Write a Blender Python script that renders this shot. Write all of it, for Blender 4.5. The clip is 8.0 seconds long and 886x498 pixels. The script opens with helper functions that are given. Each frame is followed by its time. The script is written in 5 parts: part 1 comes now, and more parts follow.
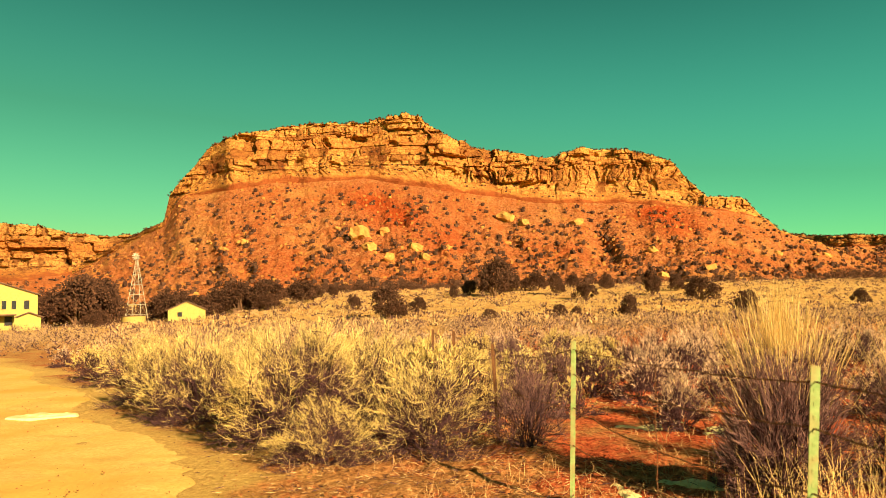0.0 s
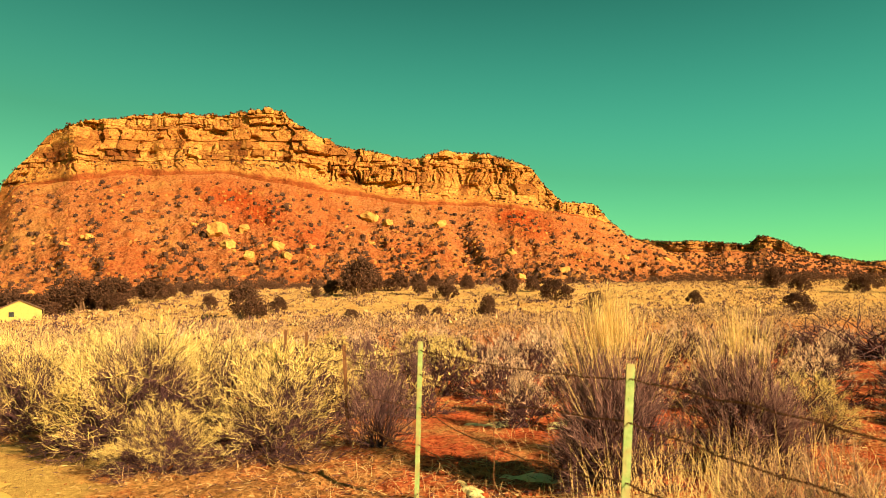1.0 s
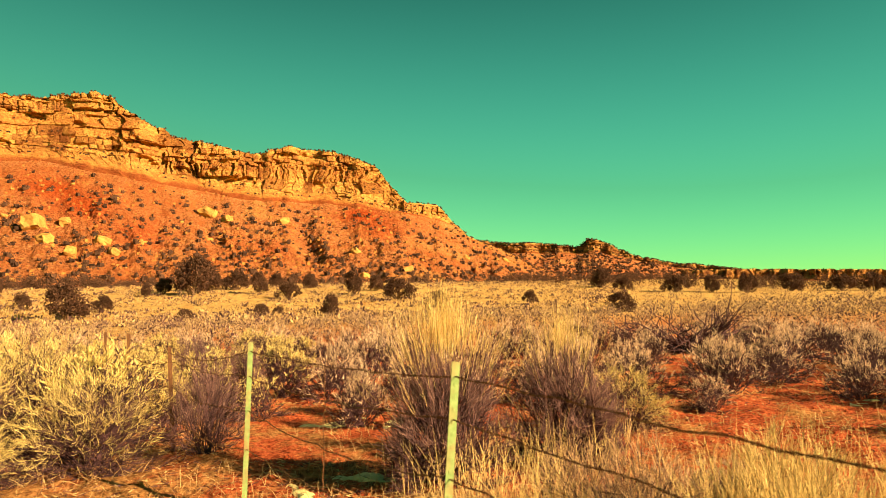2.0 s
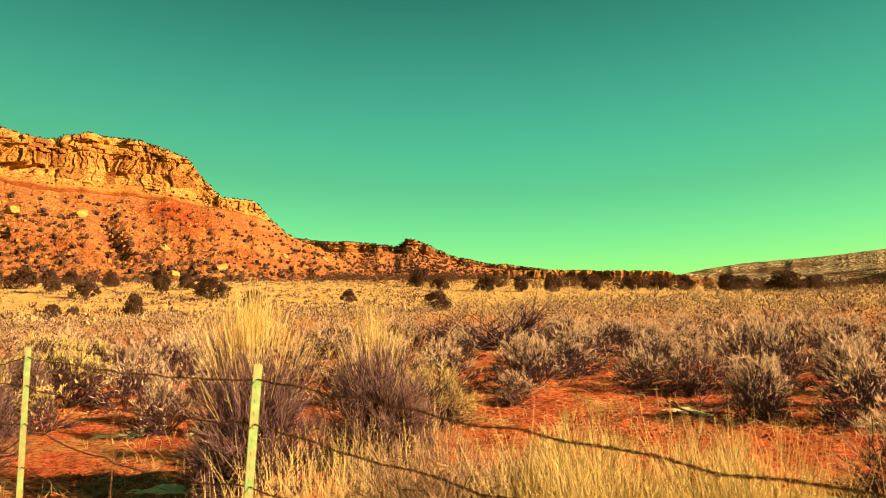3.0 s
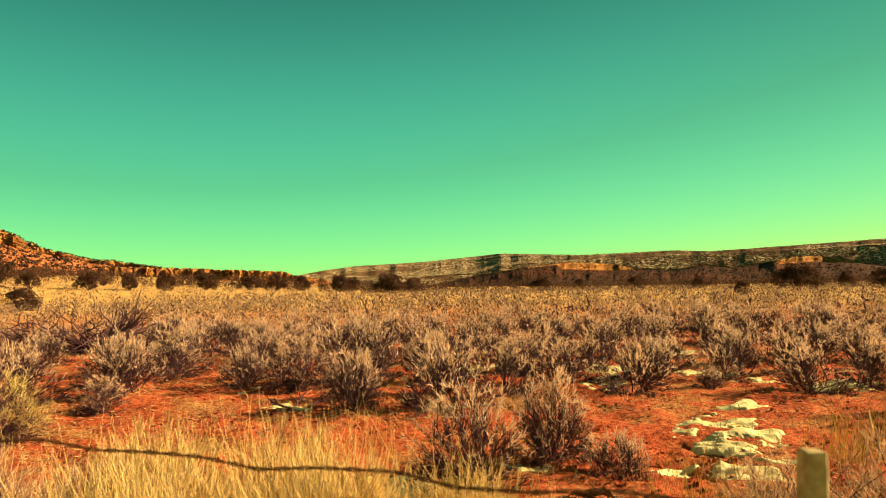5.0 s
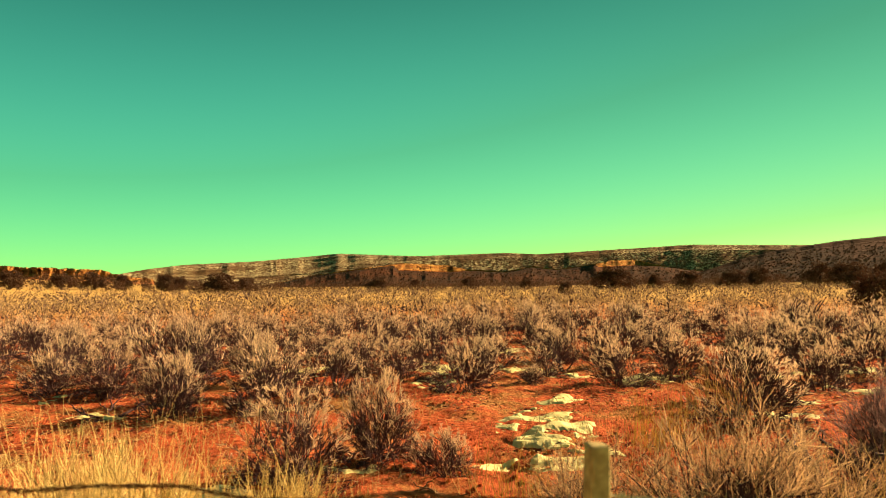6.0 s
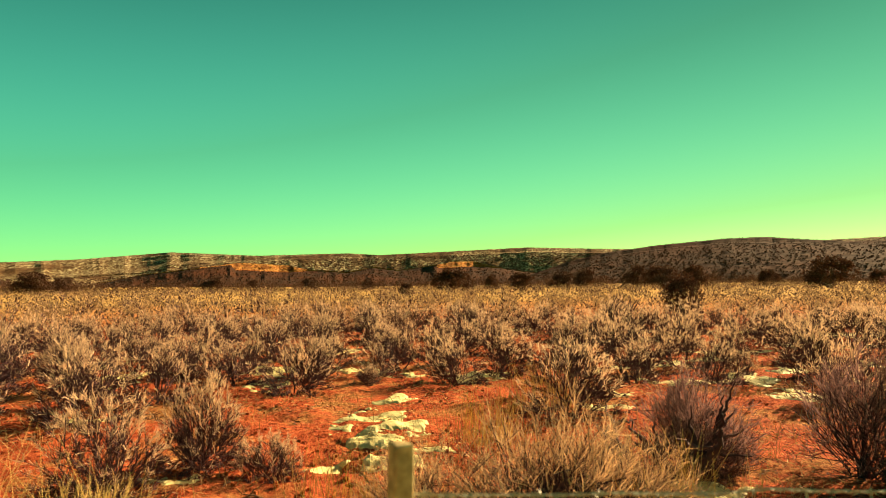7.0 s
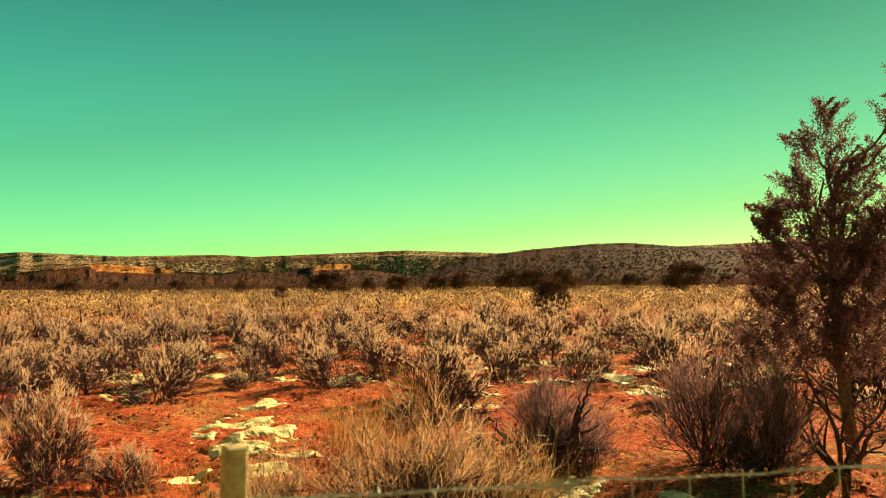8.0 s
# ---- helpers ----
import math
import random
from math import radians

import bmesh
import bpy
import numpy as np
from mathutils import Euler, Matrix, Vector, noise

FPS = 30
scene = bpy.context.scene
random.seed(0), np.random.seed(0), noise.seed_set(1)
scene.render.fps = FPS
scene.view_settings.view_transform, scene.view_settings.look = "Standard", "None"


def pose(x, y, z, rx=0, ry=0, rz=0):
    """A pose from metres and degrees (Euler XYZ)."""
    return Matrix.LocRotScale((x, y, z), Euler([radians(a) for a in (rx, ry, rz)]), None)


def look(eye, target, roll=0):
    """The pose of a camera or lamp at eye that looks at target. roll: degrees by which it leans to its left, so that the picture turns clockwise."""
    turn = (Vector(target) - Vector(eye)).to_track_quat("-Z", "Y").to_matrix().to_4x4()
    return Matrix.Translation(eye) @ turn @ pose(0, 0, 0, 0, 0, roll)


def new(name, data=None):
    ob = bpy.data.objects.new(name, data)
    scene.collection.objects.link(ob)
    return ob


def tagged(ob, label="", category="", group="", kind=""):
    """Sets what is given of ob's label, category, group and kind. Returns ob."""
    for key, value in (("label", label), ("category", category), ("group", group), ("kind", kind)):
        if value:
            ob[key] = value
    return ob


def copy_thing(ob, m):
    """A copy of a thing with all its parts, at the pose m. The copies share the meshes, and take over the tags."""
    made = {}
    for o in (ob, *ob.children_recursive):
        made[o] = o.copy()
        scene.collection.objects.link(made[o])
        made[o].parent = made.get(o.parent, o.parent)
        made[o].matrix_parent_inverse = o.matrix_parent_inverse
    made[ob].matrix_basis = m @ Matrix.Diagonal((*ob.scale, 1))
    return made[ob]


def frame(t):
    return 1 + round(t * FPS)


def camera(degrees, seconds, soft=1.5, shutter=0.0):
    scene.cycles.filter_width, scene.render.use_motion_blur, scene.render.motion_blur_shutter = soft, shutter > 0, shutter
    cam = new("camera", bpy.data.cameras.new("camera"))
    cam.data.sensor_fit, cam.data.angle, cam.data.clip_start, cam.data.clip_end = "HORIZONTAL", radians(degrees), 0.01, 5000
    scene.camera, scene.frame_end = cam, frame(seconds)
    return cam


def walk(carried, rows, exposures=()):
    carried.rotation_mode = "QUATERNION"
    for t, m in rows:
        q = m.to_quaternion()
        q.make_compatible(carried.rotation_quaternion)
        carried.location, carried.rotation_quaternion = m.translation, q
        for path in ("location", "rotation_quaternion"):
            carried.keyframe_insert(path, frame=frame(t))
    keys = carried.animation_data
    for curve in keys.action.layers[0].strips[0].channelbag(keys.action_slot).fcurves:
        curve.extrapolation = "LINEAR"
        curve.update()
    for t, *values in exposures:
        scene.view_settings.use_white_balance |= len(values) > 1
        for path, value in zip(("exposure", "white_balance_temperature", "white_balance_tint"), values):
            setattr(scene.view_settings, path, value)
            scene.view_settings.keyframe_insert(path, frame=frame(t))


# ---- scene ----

cam = camera(62.6, 8.0, soft=0.5)
# focus lies out on the flat, so the brush by the fence is soft
cam.data.dof.use_dof, cam.data.dof.focus_distance, cam.data.dof.aperture_fstop = True, 26.0, 4.0
PATH = [
    (0, (0.34, 0.744, 1.484), (0.343, 2.737, 1.651), -1.5),
    (0.5, (0.395, 0.73, 1.485), (0.571, 2.716, 1.65), -1.4),
    (1, (0.455, 0.735, 1.487), (0.828, 2.693, 1.645), -1.4),
    (2.5, (0.566, 0.756, 1.486), (1.555, 2.488, 1.623), -1.6),
    (3, (0.603, 0.762, 1.484), (1.807, 2.353, 1.613), -1.65),
    (3.5, (0.64, 0.753, 1.478), (2.048, 2.169, 1.601), -1.6),
    (4, (0.695, 0.744, 1.466), (2.277, 1.962, 1.583), -1.4),
    (4.5, (0.747, 0.732, 1.457), (2.47, 1.742, 1.567), -1.2),
    (6, (0.856, 0.665, 1.449), (2.818, 1.042, 1.548), -0.8),
    (6.5, (0.884, 0.635, 1.446), (2.876, 0.795, 1.543), -0.75),
    (7, (0.897, 0.605, 1.442), (2.894, 0.553, 1.537), -0.7),
    (7.5, (0.895, 0.57, 1.439), (2.878, 0.331, 1.535), -0.65),
    (8, (0.89, 0.539, 1.435), (2.85, 0.155, 1.534), -0.6),
]
walk(cam, [(t, look(eye, target, roll)) for t, eye, target, roll in PATH],
     exposures=[(0, 1.38, 9000, 16), (2.5, 1.5, 9000, 16), (6, 1.56, 9000, 16), (8, 1.6, 9000, 16)])

# ---- daylight: low winter sun, clear sky ----
SUN_AZ, SUN_EL = 141.0, 24.0
sun_way = Vector((math.sin(radians(SUN_AZ)) * math.cos(radians(SUN_EL)),
                  math.cos(radians(SUN_AZ)) * math.cos(radians(SUN_EL)), math.sin(radians(SUN_EL))))
sun = new("sun", bpy.data.lights.new("sun", "SUN"))
sun.data.energy, sun.data.angle, sun.data.color = 5.0, radians(0.6), (1.0, 0.81, 0.54)
sun.matrix_world = look(sun_way * 60, (0, 0, 0))
world = bpy.data.worlds.new("sky")
scene.world = world
world.use_nodes = True
wn, wl = world.node_tree.nodes, world.node_tree.links
sky = wn.new("ShaderNodeTexSky")
sky.sky_type, sky.sun_disc = "NISHITA", False
sky.sun_elevation, sky.sun_rotation = radians(SUN_EL), radians(SUN_AZ)
sky.air_density, sky.dust_density, sky.ozone_density = 1.0, 0.1, 1.5
sky.altitude = 1500
tint = wn.new("ShaderNodeMix")
tint.data_type, tint.blend_type = "RGBA", "MULTIPLY"
tint.inputs[0].default_value = 1.0
glow = wn.new("ShaderNodeRGBToBW")
span = wn.new("ShaderNodeMapRange")
span.inputs[1].default_value, span.inputs[2].default_value = 1.3, 20.0
hue = wn.new("ShaderNodeValToRGB")
hue.color_ramp.elements.new(0.125), hue.color_ramp.elements.new(0.36)
for stop, (pos, c) in zip(hue.color_ramp.elements, [(0.0, (0.02, 1.0, 0.54)), (0.125, (0.075, 0.565, 0.245)), (0.36, (0.145, 0.35, 0.12)), (1.0, (0.42, 0.46, 0.16))]):
    stop.position, stop.color = pos, (*c, 1)
wl.new(sky.outputs[0], glow.inputs[0])
wl.new(glow.outputs[0], span.inputs[0])
wl.new(span.outputs[0], hue.inputs[0])
wl.new(hue.outputs[0], tint.inputs[7])
wl.new(sky.outputs[0], tint.inputs[6])
# deeper overhead, paler towards the horizon
rise, height, fade = wn.new("ShaderNodeTexCoord"), wn.new("ShaderNodeSeparateXYZ"), wn.new("ShaderNodeMapRange")
wl.new(rise.outputs["Generated"], height.inputs[0])
wl.new(height.outputs[2], fade.inputs[0])
for k, v in zip((1, 2, 3, 4), (0.0, 0.42, 1.86, 0.56)):
    fade.inputs[k].default_value = v
deep = wn.new("ShaderNodeVectorMath")
deep.operation = "SCALE"
# greyer blue high overhead
upper, over, share = wn.new("ShaderNodeMix"), wn.new("ShaderNodeMix"), wn.new("ShaderNodeMapRange")
upper.data_type, upper.blend_type, over.data_type = "RGBA", "MULTIPLY", "RGBA"
upper.inputs[0].default_value, upper.inputs[7].default_value = 1.0, (0.24, 0.25, 0.20, 1)
share.inputs[1].default_value, share.inputs[2].default_value = 0.42, 0.72
wl.new(sky.outputs[0], upper.inputs[6])
wl.new(height.outputs[2], share.inputs[0])
wl.new(share.outputs[0], over.inputs[0])
wl.new(tint.outputs[2], over.inputs[6])
wl.new(upper.outputs[2], over.inputs[7])
wl.new(over.outputs[2], deep.inputs[0])
wl.new(fade.outputs[0], deep.inputs["Scale"])
wl.new(deep.outputs[0], wn["Background"].inputs[0])
wn["Background"].inputs[1].default_value = 0.071


# ---- numeric helpers ----
def lattice(ix, iy, seed):
    n = (ix.astype(np.int64) * 374761393 + iy.astype(np.int64) * 668265263 + seed * 974711) & 0x7FFFFFFF
    n = ((n ^ (n >> 13)) * 1274126177) & 0x7FFFFFFF
    n = ((n ^ (n >> 16)) * 1103515245 + 12345) & 0x7FFFFFFF
    return ((n >> 8) & 0xFFFF) / 65535.0


def vnoise(x, y, seed=0):
    """Smooth noise from 0 to 1 over the plane."""
    x, y = np.asarray(x, float), np.asarray(y, float)
    ix, iy = np.floor(x), np.floor(y)
    fx, fy = x - ix, y - iy
    fx, fy = fx * fx * (3 - 2 * fx), fy * fy * (3 - 2 * fy)
    a, b = lattice(ix, iy, seed), lattice(ix + 1, iy, seed)
    c, d = lattice(ix, iy + 1, seed), lattice(ix + 1, iy + 1, seed)
    return (a * (1 - fx) + b * fx) * (1 - fy) + (c * (1 - fx) + d * fx) * fy


def fbm(x, y, seed=0, octaves=4):
    total, amp = 0.0, 0.5
    for o in range(octaves):
        total = total + amp * (vnoise(x * 2 ** o, y * 2 ** o, seed + 17 * o) - 0.5)
        amp *= 0.5
    return total * 2


def step01(a):
    a = np.clip(a, 0, 1)
    return a * a * (3 - 2 * a)


def mesh_np(name, verts, faces, smooth=False):
    me = bpy.data.meshes.new(name)
    verts, faces = np.asarray(verts, np.float32), np.asarray(faces, np.int32)
    n, k = faces.shape
    me.vertices.add(len(verts))
    me.vertices.foreach_set("co", verts.ravel())
    me.loops.add(n * k)
    me.loops.foreach_set("vertex_index", faces.ravel())
    me.polygons.add(n)
    me.polygons.foreach_set("loop_start", np.arange(0, n * k, k, dtype=np.int32))
    me.polygons.foreach_set("use_smooth", np.full(n, smooth))
    me.update(calc_edges=True)
    return me


def mesh_part(name, vf, material, parent=None, label="", smooth=False):
    me = mesh_np(name, vf[0], vf[1], smooth)
    me.materials.append(material)
    ob = new(name, me)
    if parent:
        ob.parent = parent
    if label:
        ob["label"] = label
    return ob


def part(name, bm, material, parent=None, label=""):
    me = bpy.data.meshes.new(name)
    bm.to_mesh(me)
    bm.free()
    me.materials.append(material)
    ob = new(name, me)
    if parent:
        ob.parent = parent
    if label:
        ob["label"] = label
    return ob


def thing(name, label, category, group="", m=None, kind=""):
    ob = new(name)
    ob.empty_display_size = 0.1
    if m is not None:
        ob.matrix_world = m
    return tagged(ob, label, category, group, kind)


def join(*vfs):
    vs, fs, n = [], [], 0
    for v, f in vfs:
        vs.append(v)
        fs.append(f + n)
        n += len(v)
    return np.concatenate(vs), np.concatenate(fs)


def grid_faces(rows, cols, wrap=False):
    i = np.arange(rows - 1)[:, None] * cols
    j = np.arange(cols if wrap else cols - 1)[None, :]
    k = (j + 1) % cols
    return np.stack([i + j, i + k, i + cols + k, i + cols + j], -1).reshape(-1, 4)


def tubes(paths, radii, sides=3):
    """Many thin tapered tubes at once: paths (n, k, 3), radii (n, k)."""
    paths = np.asarray(paths, float)
    n, k, _ = paths.shape
    tang = np.gradient(paths, axis=1)
    tang /= np.linalg.norm(tang, axis=2, keepdims=True) + 1e-9
    ref = np.where(np.abs(tang[..., 2:3]) > 0.8, np.array([1.0, 0.2, 0.1]), np.array([0.1, 0.2, 1.0]))
    a = np.cross(tang, ref)
    a /= np.linalg.norm(a, axis=2, keepdims=True) + 1e-9
    b = np.cross(tang, a)
    ang = np.arange(sides) * 2 * np.pi / sides
    ring = a[:, :, None] * np.cos(ang)[:, None] + b[:, :, None] * np.sin(ang)[:, None]
    verts = paths[:, :, None] + ring * np.asarray(radii)[:, :, None, None]
    base = (np.arange(n)[:, None, None] * k + np.arange(k - 1)[None, :, None]) * sides
    j = np.arange(sides)[None, None, :]
    jn = (j + 1) % sides
    f = np.stack([base + j, base + jn, base + sides + jn, base + sides + j], -1)
    return verts.reshape(-1, 3), f.reshape(-1, 4)


def unit(v):
    return v / (np.linalg.norm(v, axis=-1, keepdims=True) + 1e-9)


def diamonds(p, way, length, width, rng):
    """Small leaf-like quads at p along way."""
    side = unit(np.cross(way, rng.normal(size=p.shape)))
    length, width = np.asarray(length)[:, None], np.asarray(width)[:, None]
    mid = p + way * length * 0.45
    v = np.stack([p, mid + side * width, p + way * length, mid - side * width], 1)
    return v.reshape(-1, 3), np.arange(len(p) * 4).reshape(-1, 4)


def ribbons(p, way, length, width, rng, bend=0.10):
    """Thin bent straws, two quads each, at p along way."""
    side = unit(np.cross(way, rng.normal(size=p.shape))) * np.asarray(width)[:, None]
    length = np.asarray(length)[:, None]
    mid = p + way * length * 0.5 + rng.normal(size=p.shape) * length * bend
    end = p + way * length
    v = np.stack([p - side, p + side, mid + side, mid - side, end + side * 0.4, end - side * 0.4], 1)
    f = np.arange(len(p))[:, None, None] * 6 + np.array([[0, 1, 2, 3], [3, 2, 4, 5]])
    return v.reshape(-1, 3), f.reshape(-1, 4)


def box(bm, x0, y0, z0, x1, y1, z1, m=None):
    made = bmesh.ops.create_cube(bm, size=1, matrix=(m or Matrix()) @ Matrix.Translation(
        ((x0 + x1) / 2, (y0 + y1) / 2, (z0 + z1) / 2)) @ Matrix.Diagonal((x1 - x0, y1 - y0, z1 - z0, 1)))
    return made["verts"]


def ground_z(x, y, fine=True):
    """Height of the land: level by the fence, rising towards the mesa."""
    x, y = np.asarray(x, float), np.asarray(y, float)
    start = 75 + 45 * step01((-x - 20) / 40)
    z = 7.5 * step01((y - start) / 140) * (1 - 0.8 * step01((x - 150) / 200))
    r = np.hypot(x, y)
    z = z + 0.06 * fbm(x * 0.35, y * 0.35, 3, 3) * step01(r / 4) + 0.25 * fbm(x * 0.03, y * 0.03, 5, 2) * step01((r - 25) / 60)
    pit = np.exp(-((x - 7.45) / 0.75) ** 2 - ((y - 1.45) / 0.55) ** 2)
    z = z - 0.13 * pit
    if fine:
        z = z + 0.09 * pit * fbm(x * 5.5, y * 5.5, 12, 3)
        z = z + 0.075 * fbm(x * 3.2, y * 3.2, 9, 3) * step01((60 - r) / 50) * off_road(x, y)
    return z


def road_side(x, y):
    """Metres from the road's verge, positive on the road."""
    edge = -0.6 - 0.0 * y - 0.55 * np.maximum(y - 6, 0) - 0.006 * np.maximum(y - 6, 0) ** 2 + 0.35 * np.sin(y * 0.9)
    edge = edge - 0.35 * np.maximum(6 - y, 0)
    return edge - x


def off_road(x, y):
    return 1 - 0.85 * step01((road_side(x, y) + 0.4) / 0.8)


# ---- materials ----
def nodes_of(name, rough=0.9):
    m = bpy.data.materials.new(name)
    m.use_nodes = True
    n, l = m.node_tree.nodes, m.node_tree.links
    p = n["Principled BSDF"]
    p.inputs["Roughness"].default_value = rough
    p.inputs["Specular IOR Level"].default_value = 0.25 if rough < 0.9 else 0.03
    return m, n, l, p


def noise_node(n, l, src, scale, detail=4, rough=0.6):
    t = n.new("ShaderNodeTexNoise")
    t.inputs["Scale"].default_value, t.inputs["Detail"].default_value, t.inputs["Roughness"].default_value = scale, detail, rough
    l.new(src, t.inputs["Vector"])
    return t.outputs[0]


def ramp(n, l, src, stops):
    r = n.new("ShaderNodeValToRGB")
    e = r.color_ramp.elements
    while len(e) < len(stops):
        e.new(0.5)
    for el, (pos, c) in zip(e, stops):
        el.position, el.color = pos, (*c, 1)
    l.new(src, r.inputs[0])
    return r.outputs[0]


def mix(n, l, fac, a, b, mode="MIX"):
    x = n.new("ShaderNodeMix")
    x.data_type, x.blend_type = "RGBA", mode
    for sock, v in ((0, fac), (6, a), (7, b)):
        if isinstance(v, (int, float)):
            x.inputs[sock].default_value = v
        elif isinstance(v, tuple):
            x.inputs[sock].default_value = (*v, 1)
        else:
            l.new(v, x.inputs[sock])
    return x.outputs[2]


def bump(n, l, p, height, strength, distance):
    b = n.new("ShaderNodeBump")
    b.inputs["Strength"].default_value, b.inputs["Distance"].default_value = strength, distance
    l.new(height, b.inputs["Height"])
    l.new(b.outputs[0], p.inputs["Normal"])


def where(n):
    return n.new("ShaderNodeNewGeometry").outputs["Position"]


def grained(name, a, b, scale, rough=0.9, big=None, big_scale=0.3, relief=0.4, depth=0.01, local=False):
    """Two tones by fine noise, a third by large stains, with relief."""
    m, n, l, p = nodes_of(name, rough)
    src = n.new("ShaderNodeTexCoord").outputs["Object"] if local else where(n)
    f = noise_node(n, l, src, scale, 6)
    c = ramp(n, l, f, [(0.35, a), (0.65, b)])
    if big:
        g = noise_node(n, l, src, big_scale, 3)
        gm = ramp(n, l, g, [(0.45, (0, 0, 0)), (0.62, (1, 1, 1))])
        c = mix(n, l, gm, c, big)
    l.new(c, p.inputs["Base Color"])
    bump(n, l, p, f, relief, depth)
    return m


def varied(name, a, b, rough=0.85, island=True, c=None, thin=0.3):
    """Colour spread between pieces, for stems, blades and leaves."""
    m, n, l, p = nodes_of(name, rough)
    ob = n.new("ShaderNodeObjectInfo").outputs["Random"]
    r1 = n.new("ShaderNodeNewGeometry").outputs["Random Per Island"] if island else ob
    col = mix(n, l, r1, a, b)
    if c:
        col = mix(n, l, ob, col, c)
    l.new(col, p.inputs["Base Color"])
    if thin:
        tr, mx = n.new("ShaderNodeBsdfTranslucent"), n.new("ShaderNodeMixShader")
        mx.inputs[0].default_value = thin
        l.new(col, tr.inputs[0])
        l.new(p.outputs[0], mx.inputs[1])
        l.new(tr.outputs[0], mx.inputs[2])
        l.new(mx.outputs[0], n["Material Output"].inputs[0])
    return m


def ground_material():
    m, n, l, p = nodes_of("red_sandy_soil", 0.95)
    pos = where(n)
    fine, mid, big = noise_node(n, l, pos, 16, 9, 0.75), noise_node(n, l, pos, 0.9, 9, 0.78), noise_node(n, l, pos, 0.16, 4)
    red = ramp(n, l, fine, [(0.38, (0.13, 0.027, 0.014)), (0.5, (0.42, 0.084, 0.038)), (0.62, (0.62, 0.17, 0.075))])
    litter = ramp(n, l, fine, [(0.38, (0.16, 0.07, 0.028)), (0.62, (0.56, 0.33, 0.13))])
    # more fallen straw on the strip between track and fence
    xyz, strip, strewn = n.new("ShaderNodeSeparateXYZ"), n.new("ShaderNodeMapRange"), n.new("ShaderNodeMath")
    l.new(pos, xyz.inputs[0])
    l.new(xyz.outputs[0], strip.inputs[0])
    strip.inputs[1].default_value, strip.inputs[2].default_value, strip.inputs[3].default_value, strip.inputs[4].default_value = 0.8, 3.5, 0.10, 0.0
    l.new(mid, strewn.inputs[0])
    l.new(strip.outputs[0], strewn.inputs[1])
    c = mix(n, l, ramp(n, l, strewn.outputs[0], [(0.49, (0, 0, 0)), (0.62, (0.8, 0.8, 0.8))]), red, litter)
    # straw-coloured grassland beyond the brush
    far = n.new("ShaderNodeVectorMath")
    far.operation = "LENGTH"
    l.new(pos, far.inputs[0])
    mr = n.new("ShaderNodeMapRange")
    mr.inputs[1].default_value, mr.inputs[2].default_value = 25, 70
    l.new(far.outputs["Value"], mr.inputs[0])
    straw = ramp(n, l, mid, [(0.40, (0.32, 0.18, 0.07)), (0.58, (0.64, 0.43, 0.16))])
    straw = mix(n, l, ramp(n, l, big, [(0.55, (0, 0, 0)), (0.7, (0.7, 0.7, 0.7))]), straw, (0.40, 0.16, 0.05))
    c = mix(n, l, mr.outputs[0], c, straw)
    # pale sand blown over the verge of the track
    sand = n.new("ShaderNodeAttribute")
    sand.attribute_name = "sand"
    c = mix(n, l, sand.outputs["Fac"], c, ramp(n, l, fine, [(0.35, (0.40, 0.24, 0.08)), (0.65, (0.66, 0.46, 0.16))]))
    l.new(c, p.inputs["Base Color"])
    bump(n, l, p, fine, 1.0, 0.05)
    return m


def cliff_material(name, low, mid, high, stain):
    """Bedded sandstone: colour follows the beds, with varnish stains."""
    m, n, l, p = nodes_of(name, 0.95)
    at = n.new("ShaderNodeAttribute")
    at.attribute_name = "strata"
    pos = where(n)
    fine, big = noise_node(n, l, pos, 0.55, 7, 0.7), noise_node(n, l, pos, 0.07, 4)
    wob = n.new("ShaderNodeMath")
    wob.operation = "MULTIPLY_ADD"
    wob.inputs[1].default_value = 0.35
    l.new(big, wob.inputs[0])
    l.new(at.outputs["Fac"], wob.inputs[2])
    sub = n.new("ShaderNodeMath")
    sub.operation = "SUBTRACT"
    sub.inputs[1].default_value = 0.17
    l.new(wob.outputs[0], sub.inputs[0])
    c = ramp(n, l, sub.outputs[0], [(0.0, low), (0.055, low), (0.10, mid), (0.3, high), (0.62, mid), (0.95, high)])
    mp = n.new("ShaderNodeMapping")
    mp.inputs["Scale"].default_value = (0.3, 0.3, 1.0)
    l.new(pos, mp.inputs[0])
    beds = noise_node(n, l, mp.outputs[0], 0.9, 8, 0.75)
    c = mix(n, l, ramp(n, l, beds, [(0.40, (0.75, 0.75, 0.75)), (0.50, (0, 0, 0))]), c, stain)
    c = mix(n, l, ramp(n, l, fine, [(0.46, (0, 0, 0)), (0.66, (0.9, 0.9, 0.9))]), c, stain)
    worn = n.new("ShaderNodeAttribute")
    worn.attribute_name = "varnish"
    c = mix(n, l, worn.outputs["Fac"], c, tuple(0.62 * v for v in stain))
    l.new(c, p.inputs["Base Color"])
    add = n.new("ShaderNodeMath")
    l.new(fine, add.inputs[0])
    l.new(beds, add.inputs[1])
    bump(n, l, p, add.outputs[0], 1.0, 1.6)
    return m


